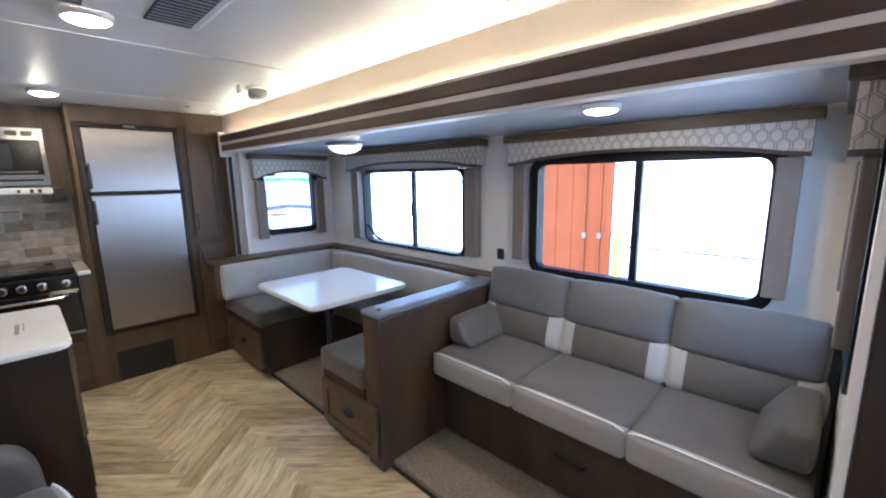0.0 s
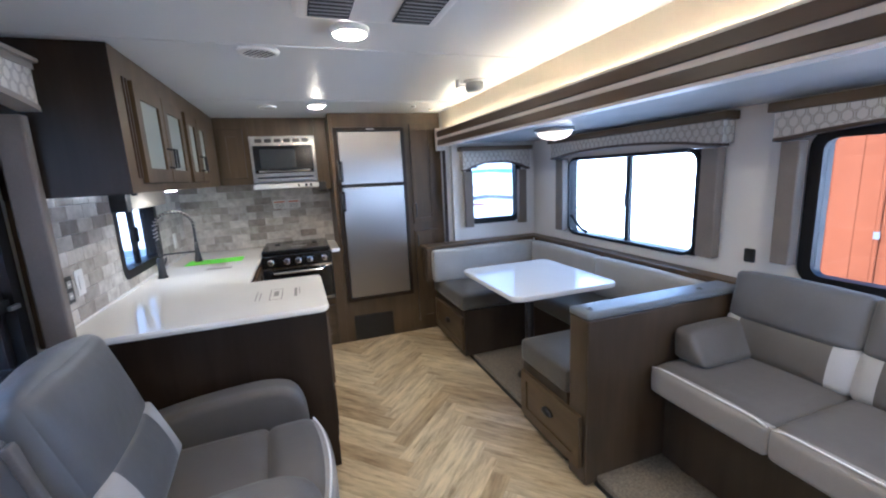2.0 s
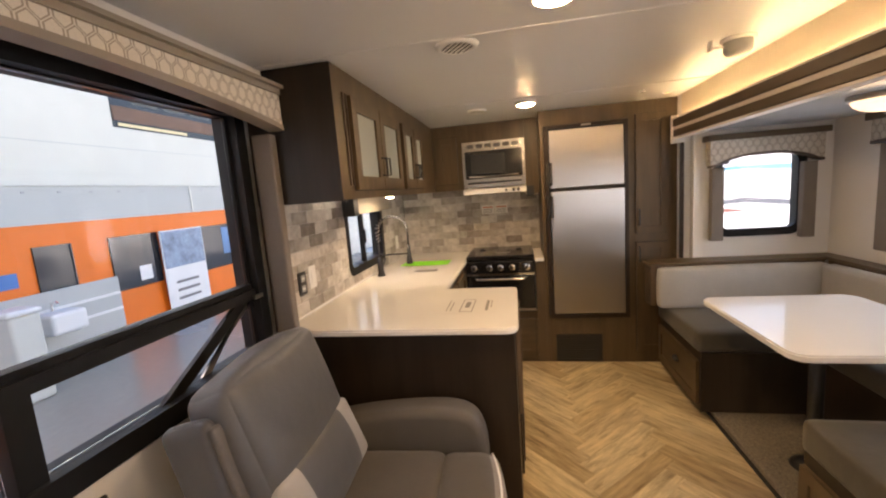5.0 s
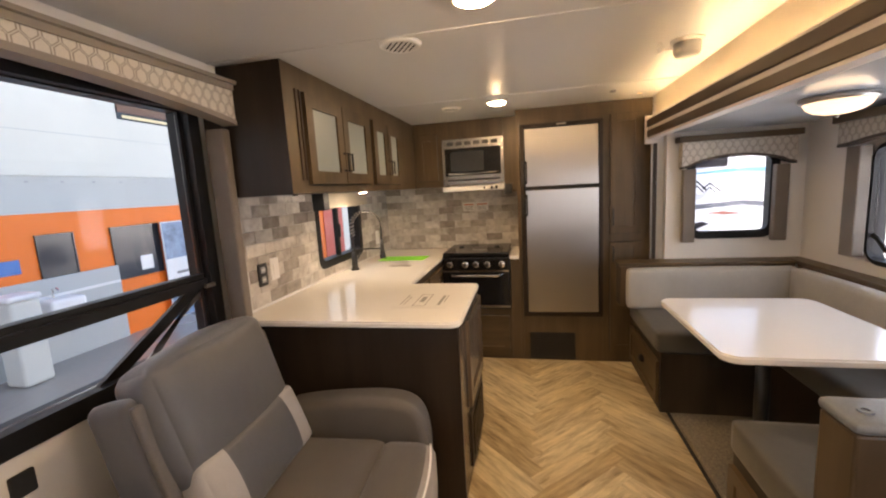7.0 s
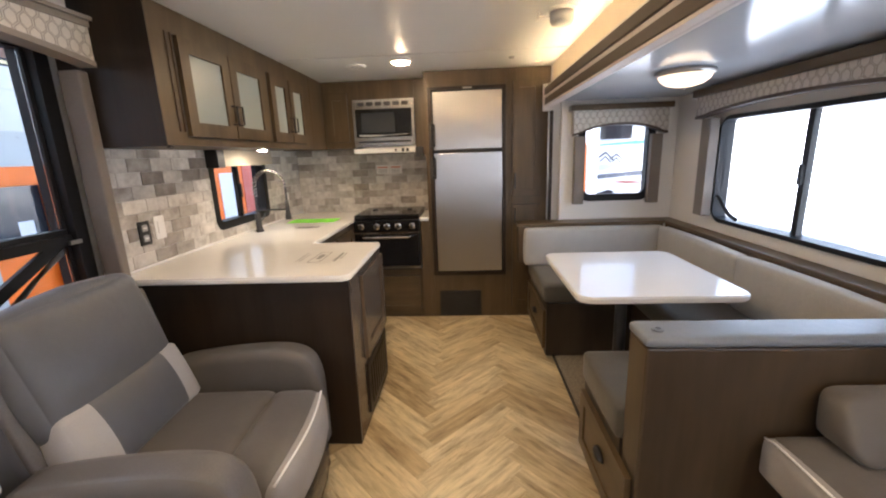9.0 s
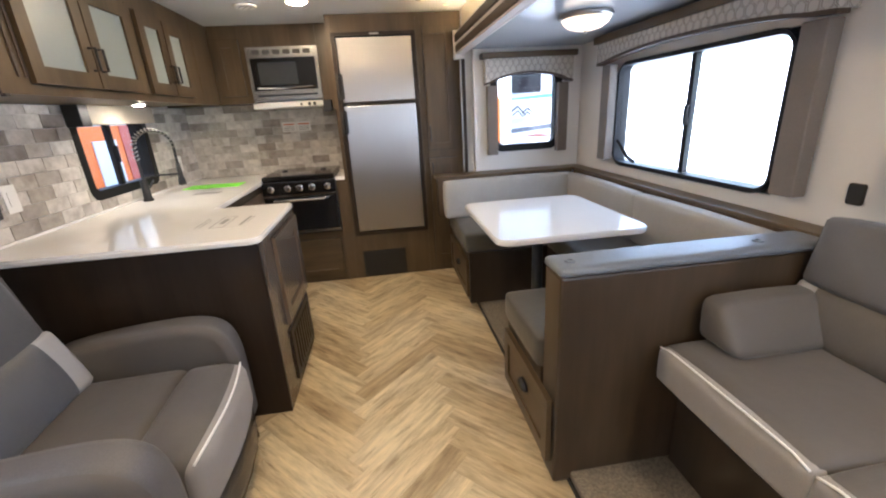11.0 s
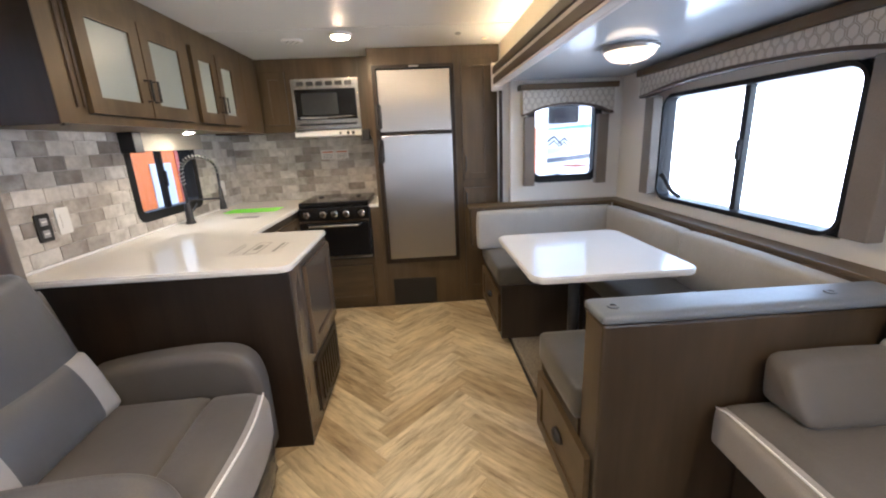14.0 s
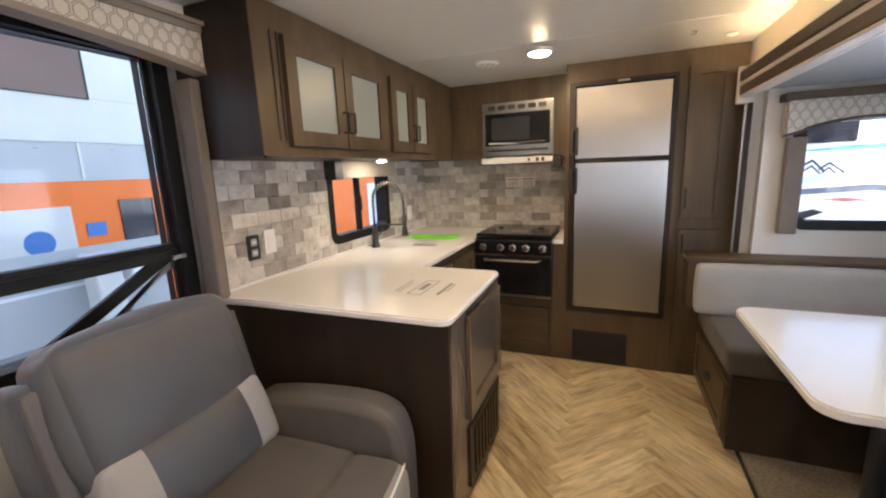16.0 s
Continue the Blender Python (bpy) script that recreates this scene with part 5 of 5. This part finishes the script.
for a, b, c, d, mat, nm in ((-6.75, -5.88, 0.235, 1.115, DARK_GLASS, "window"), (-9.3, -7.62, 0.2, 1.10, DARK_GLASS, "window"), (-5.27, -4.80, 0.42, 1.11, DARK_GLASS, "window"), (-12.2, -9.9, 3.12, 3.9, DARK_GLASS, "window"), (-4.62, -2.2, 2.62, 3.3, plain("brown_beam", (0.16, 0.09, 0.06), 0.3), "window")):
    w = part(nm, box(a, b, -6.499, -6.485, c, d), mat, hall)
    part("window_frame", ring([(a - 0.02, c - 0.02), (b + 0.02, c - 0.02), (b + 0.02, d + 0.02), (a - 0.02, d + 0.02)], [(a, c), (b, c), (b, d), (a, d)], "y", -6.499, -6.47), DARK_GLASS, w)
ROOF_SHEET = plain("grey_roof_sheet", (0.11, 0.11, 0.095), 0.6, vary=0.1)
BEAM = plain("brown_roof_beam", (0.15, 0.075, 0.042), 0.5, vary=0.15)
loft = part("loft_opening", box(-8.70, -6.33, -6.499, -6.490, 2.98, 3.95), DARK_GLASS, hall, "opening to a dark roof space")
for x in (-8.60, -7.95, -7.28):
    part("roof_sheet", slab([(x, 3.42), (x + 0.52, 3.42), (x + 0.78, 3.94), (x + 0.30, 3.94)], "y", -6.4895, -6.480), ROOF_SHEET, loft)
part("roof_beam", box(-8.69, -6.34, -6.4895, -6.470, 3.10, 3.34), BEAM, loft, "brown steel beam")
part("light_strip", box(-7.9, -6.42, -6.4895, -6.478, 3.01, 3.06), plain("pale_yellow_strip", (0.75, 0.62, 0.34), 0.5), loft)
for x in (-11.6, -7.75, -4.4):
    part("panel_joint", box(x, x + 0.035, -6.489, -6.470, 1.46, 1.98), HALL_WHITE, hall)
for k in range(22):
    x = -12.2 + k * 0.46
    part("bolt", box(x, x + 0.04, -6.489, -6.480, 1.88, 1.905), GREY_PL, hall)
part("wall_line", box(-18, 9, -6.499, -6.494, 2.62, 2.632), HALL_BLUE, hall)
part("notice", box(-6.57, -6.33, -6.4845, -6.480, 0.31, 0.57), WHITE_PL, hall, "white notice on the glass")
# Flat blue and white sheets painted as reflections in the second window.
part("glass_reflection", box(-8.75, -8.45, -6.4845, -6.480, 0.45, 1.05), plain("blue_reflection", (0.10, 0.22, 0.42), 0.4), hall)
part("glass_reflection", box(-9.1, -8.8, -6.4845, -6.480, 0.40, 1.0), PAPER, hall)
part("white_shutter", box(-12.85, -11.90, -6.499, -6.47, -0.76, 1.08), WHITE_PL, hall, "white shutter")
part("red_panel", box(-14.55, -13.15, -6.499, -6.475, -0.76, 1.43), plain("dull_red_paint", (0.50, 0.075, 0.045), 0.5, vary=0.06), hall, "dull red wall panel")
part("pale_panel", box(-17.9, -14.6, -6.499, -6.475, -0.76, 1.43), HALL_WHITE, hall, "pale wall panel")
dr = part("door", box(-4.14, -3.2, -6.499, -6.47, -0.76, 1.09), HALL_WHITE, hall, "white door")
part("door_sign", lathe([(0.0, 0.0), (0.17, 0.0), (0.17, 0.01), (0.0, 0.01)], (-3.72, -6.469, 0.62), "y", 24), plain("blue_sign", (0.04, 0.16, 0.42), 0.4), dr)
part("wall_sign", box(-4.55, -4.30, -6.499, -6.48, 0.62, 0.82), plain("blue_plate", (0.05, 0.17, 0.45), 0.4), hall)
pb = thing("poster_stand", (-7.2, -6.35, -0.765), "tall white display banner with a photograph band", "banner")
part("sheet", box(-7.76, -6.74, -6.40, -6.38, -0.76, 1.14), WHITE_PL, pb)
part("picture", box(-7.74, -6.76, -6.379, -6.372, 0.42, 1.12), by_piece("poster_picture", [(0.0, (0.25, 0.32, 0.42)), (1.0, (0.25, 0.32, 0.42))], 0.5, (3, 3, 3)), pb)
for k in range(3):
    part("print_bar", box(-7.5, -6.95, -6.379, -6.374, 0.1 - k * 0.16, 0.15 - k * 0.16), INK, pb)
part("base_band", box(-7.74, -6.76, -6.379, -6.372, -0.75, -0.35), plain("blue_grey_band", (0.20, 0.28, 0.40), 0.5), pb)
lowwall = thing("wainscot_panel", (-4.2, -6.49, -0.765), "pale grey wainscot with white lines on the orange wall", "wall panel")
part("body", box(-5.87, -2.6, -6.4695, -6.44, -0.764, 0.49), HALL_BLUE, lowwall)
for z in (0.20, -0.06):
    part("line", box(-5.865, -2.6, -6.4395, -6.43, z, z + 0.045), WHITE_PL, lowwall)
sk = thing("wall_basin", (-4.78, -6.2, 0.05), "white wall basin with a chrome tap", "basin")
part("bowl", box(-5.03, -4.55, -6.4295, -6.06, -0.09, 0.215, 0.05, 3), WHITE_PL, sk)
part("tap", tube([(-4.79, -6.36, 0.212), (-4.79, -6.36, 0.33), (-4.79, -6.28, 0.35), (-4.79, -6.24, 0.31)], 0.018), CHROME, sk, "chrome tap")
bn = thing("white_bin", (-4.15, -5.95, -0.765), "white lidded plastic bin", "bin")
part("body", box(-4.32, -3.98, -6.20, -5.86, -0.764, 0.35, 0.04, 3), HALL_WHITE, bn)
part("lid", box(-4.34, -3.96, -6.22, -5.84, 0.3505, 0.43, 0.035, 3), WHITE_PL, bn)

RUST = plain("orange_red_steel", (0.15, 0.042, 0.014), 0.8, vary=0.15, fine=10, broad=0.8, spec=0.15)
BEAM_GREY = plain("dull_galvanised_steel", (0.13, 0.12, 0.115), 0.5, vary=0.1)
ct = thing("shipping_container", (-1.93, 5.24, -0.78), "orange-red corrugated shipping container", "container")
part("body", box(-3.33, -1.93, 5.24, 6.9, -0.62, 2.1), RUST, ct)
for k in range(7):
    x = -3.30 + k * 0.20
    part("rib", box(x, x + 0.10, 5.222, 5.2395, -0.55, 2.0), RUST, ct)
for x in (-2.24, -2.06):
    part("lock_bar", tube([(x, 5.17, -0.5), (x, 5.17, 2.0)], 0.018), RUST, ct)
    part("latch", box(x - 0.022, x + 0.022, 5.15, 5.2045, 0.70, 0.77), BEAM_GREY, ct)
for x in (-3.28, -2.1):
    part("foot", box(x, x + 0.15, 5.3, 6.8, -0.779, -0.6205), GAP, ct)
ct.matrix_basis = Matrix.Translation((-1.93, 5.24, -0.78)) @ Matrix.Rotation(radians(21), 4, "Z")
bol = tagged(part("bollard", lathe([(0.0, 0.0), (0.05, 0.0), (0.05, 1.6), (0.03, 1.64), (0.0, 1.65)], (-1.80, 5.15, -0.78)), plain("yellow_paint", (0.65, 0.45, 0.04), 0.5)), "yellow safety post by the container", "bollard")
PALE_TINT = plain("pale_tinted_panel", (0.55, 0.57, 0.60), 0.3, vary=0.03)
RVW = plain("white_gelcoat", (0.80, 0.81, 0.82), 0.25, vary=0.03)
rv = thing("travel_trailer", (-9.5, 4.5, -0.78), "white travel trailer with dark and blue stripes", "trailer")
part("body", box(-10.5, -8.0, 1.2, 5.0, -0.3, 2.3, 0.1, 3), RVW, rv)
win = part("window", box(-7.999, -7.985, 3.10, 3.66, 1.56, 2.05, 0.0), DARK_GLASS, rv)
part("window_frame", ring(rrect(3.07, 3.69, 1.53, 2.08, 0.05), rrect(3.10, 3.66, 1.56, 2.05, 0.04), "x", -7.999, -7.975), PALE_TINT, win)
SKY_STRIPE = plain("pale_blue_stripe", (0.16, 0.42, 0.60), 0.4)
part("stripe", slab([(3.10, 1.455), (3.9, 1.47), (4.9, 1.40), (4.9, 1.50), (3.9, 1.53), (3.10, 1.475)], "x", -7.999, -7.990), SKY_STRIPE, rv)


def peak(y0, z0, y1, z1, y2, z2, w):
    """A thin chevron of a mountain emblem."""
    part("emblem_line", slab([(y0, z0), (y1, z1), (y2, z2), (y2, z2 - w), (y1, z1 - w), (y0, z0 - w)], "x", -7.999, -7.990), DARK_GLASS, rv)


peak(3.09, 1.26, 3.22, 1.35, 3.36, 1.20, 0.030)
peak(3.12, 1.19, 3.22, 1.27, 3.32, 1.16, 0.022)
peak(3.30, 1.22, 3.41, 1.31, 3.58, 1.17, 0.026)
peak(3.34, 1.17, 3.41, 1.24, 3.50, 1.15, 0.020)
part("stripe", slab([(3.09, 1.115), (3.58, 1.15), (3.45, 1.10), (3.25, 1.03), (3.09, 1.01)], "x", -7.999, -7.990), PALE_TINT, rv)
part("stripe", slab([(3.08, 0.86), (3.9, 0.92), (4.9, 0.80), (4.9, 0.88), (3.9, 1.00), (3.08, 0.94)], "x", -7.999, -7.990), plain("grey_stripe", (0.12, 0.13, 0.15), 0.4), rv)
part("stripe", slab([(3.35, 0.80), (3.62, 0.765), (3.95, 0.78), (3.62, 0.83)], "x", -7.999, -7.990), plain("red_grey_stripe", (0.25, 0.10, 0.08), 0.4), rv)
part("stripe", slab([(3.08, 0.60), (3.30, 0.66), (3.42, 0.62), (3.20, 0.52), (3.08, 0.52)], "x", -7.999, -7.990), DARK_GLASS, rv)
part("stripe", slab([(1.4, 0.20), (3.6, 0.42), (4.9, 0.36), (4.9, 0.42), (3.4, 0.49), (1.4, 0.30)], "x", -7.999, -7.990), DARK_GLASS, rv)
part("corner_post", box(-7.984, -7.90, 2.95, 3.06, -0.3, 2.28), RVW, rv, "white corner post")
part("side_band", box(-7.984, -7.93, 2.86, 2.946, -0.3, 2.28), PALE_TINT, rv)
part("marker_strip", box(-7.984, -7.92, 2.80, 2.857, -0.3, 1.5), ORANGE, rv, "orange upright strip")
for y in (3.5, 5.0):
    part("wheel", lathe([(0.0, 0.0), (0.33, 0.0), (0.33, 0.2), (0.0, 0.2)], (-8.2, y, -0.45), "x", 20), BLACK, rv)

# a row of white trailers across the yard
far = thing("parked_trailer", (-3.5, 14.0, -0.78), "long white trailer parked across the yard", "trailer", "parked trailers")
part("body", box(-8.0, 1.0, 13.0, 15.4, -0.72, 2.9, 0.12, 3), RVW, far)
for x in (-7.0, -4.6, -1.2):
    part("window", box(x, x + 1.0, 12.985, 12.999, 1.2, 1.8), PALE_TINT, far)
for x in (-4.2, -3.2):
    part("wheel", lathe([(0.0, 0.0), (0.34, 0.0), (0.34, 0.22), (0.0, 0.22)], (x, 12.95, -0.44), "y", 20), PALE_TINT, far)
for x in (-29.0, -19.2, 9.8, 19.6):
    copy_thing(far, Matrix.Translation((x + (3.0 if x < 0 else -3.6), 14.0 + (1.5 if x < 0 else -1.0), -0.78)))

# ---- tiles on the kitchen walls ----
def tile_mesh(name, w, h, plane):
    bm = box(-w / 2, w / 2, -0.003, 0.003, -h / 2, h / 2, 0.0015, 1) if plane == "y" else box(-0.003, 0.003, -w / 2, w / 2, -h / 2, h / 2, 0.0015, 1)
    me = bpy.data.meshes.new(name)
    bm.to_mesh(me)
    bm.free()
    me.materials.append(TILE)
    return me


def tiled(parent, plane, u0, u1, v0, v1, d, holes=()):
    w, h, j = 0.150, 0.066, 0.002
    meshes = {}
    rows = int(math.ceil((v1 - v0) / h))
    for r in range(rows):
        z0, z1 = v0 + r * h, min(v1, v0 + (r + 1) * h)
        u = u0 - (r % 2) * w / 2
        while u < u1 - 1e-6:
            spans = [(max(u, u0), min(u + w, u1))]
            for a, b, c, e in holes:
                if z1 > c and z0 < e:
                    spans = [q for s0, s1 in spans for q in ((s0, min(s1, a)), (max(s0, b), s1)) if q[1] - q[0] > 0.012]
            for s0, s1 in spans:
                if s1 - s0 < 0.012 or z1 - z0 < 0.012:
                    continue
                key = (round(s1 - s0, 3), round(z1 - z0, 3))
                if key not in meshes:
                    meshes[key] = tile_mesh("tile", key[0] - j, key[1] - j, plane)
                ob = new("tile", meshes[key])
                ob.parent = parent
                ob.location = place_uv(plane, (s0 + s1) / 2, (z0 + z1) / 2, d)
            u += w


bl = structure("splashback_left", wall_boxes("y", -4.1985, -1.988, COUNTER + 0.0145, 1.4705, LEFT + 0.0003, LEFT + 0.006, [KITWIN]), GROUT, "stone-look tiled splashback on the window side", "wall tiles")
tiled(bl, "y", -4.1985, -1.988, COUNTER + 0.0145, 1.4705, LEFT + 0.009, [KITWIN])
bk = structure("splashback_kitchen", box(BACK + 0.0003, BACK + 0.006, LEFT + 0.0125, 0.372, COUNTER + 0.0005, 1.4715), GROUT, "stone-look tiled splashback behind the stove", "wall tiles")
tiled(bk, "x", LEFT + 0.0125, 0.372, COUNTER + 0.0005, 1.4715, BACK + 0.009)

# ---- herringbone floor ----
PL, PW = 0.594, 0.099
floor = bpy.data.objects["floor"]


def plank_mesh():
    bm = box(-PL / 2 + 0.0003, PL / 2 - 0.0003, -PW / 2 + 0.0003, PW / 2 - 0.0003, -0.004, 0.0, 0.0004, 1)
    me = bpy.data.meshes.new("plank")
    bm.to_mesh(me)
    bm.free()
    me.materials.append(PLANK)
    return me


pmesh = plank_mesh()
rest = bmesh.new()
step = PW * math.sqrt(2)
half = PL / math.sqrt(2)
count = 0
for c in range(-4, 4):
    up = c % 2
    yc = 0.44 + 0.035 + half * (c + 0.5)
    for k in range(-34, 22):
        xc = k * step + (step / 2 if up else 0.0) - 0.3
        if not (-4.15 < xc < 1.7 and -1.25 < yc < 1.5):
            continue
        ang = radians(135 if up == 0 else 45)
        m = Matrix.Translation((xc, yc, 0)) @ Matrix.Rotation(ang, 4, "Z")
        if count < 300 and -3.9 < xc < 0.2 and -0.5 < yc < 1.2:
            ob = new("plank", pmesh)
            ob.parent, ob.matrix_basis = floor, m
            count += 1
        else:
            me2 = pmesh.copy()
            me2.transform(m)
            rest.from_mesh(me2)
            bpy.data.meshes.remove(me2)
for co, no in (((0, LEFT - 0.06, 0), (0, -1, 0)), ((0, 1.27, 0), (0, 1, 0)), ((BACK - 0.06, 0, 0), (-1, 0, 0)), ((REAR, 0, 0), (1, 0, 0))):
    bmesh.ops.bisect_plane(rest, geom=rest.verts[:] + rest.edges[:] + rest.faces[:], plane_co=co, plane_no=no, clear_outer=True)
tagged(part("planks", rest, PLANK, floor), kind="stuff")
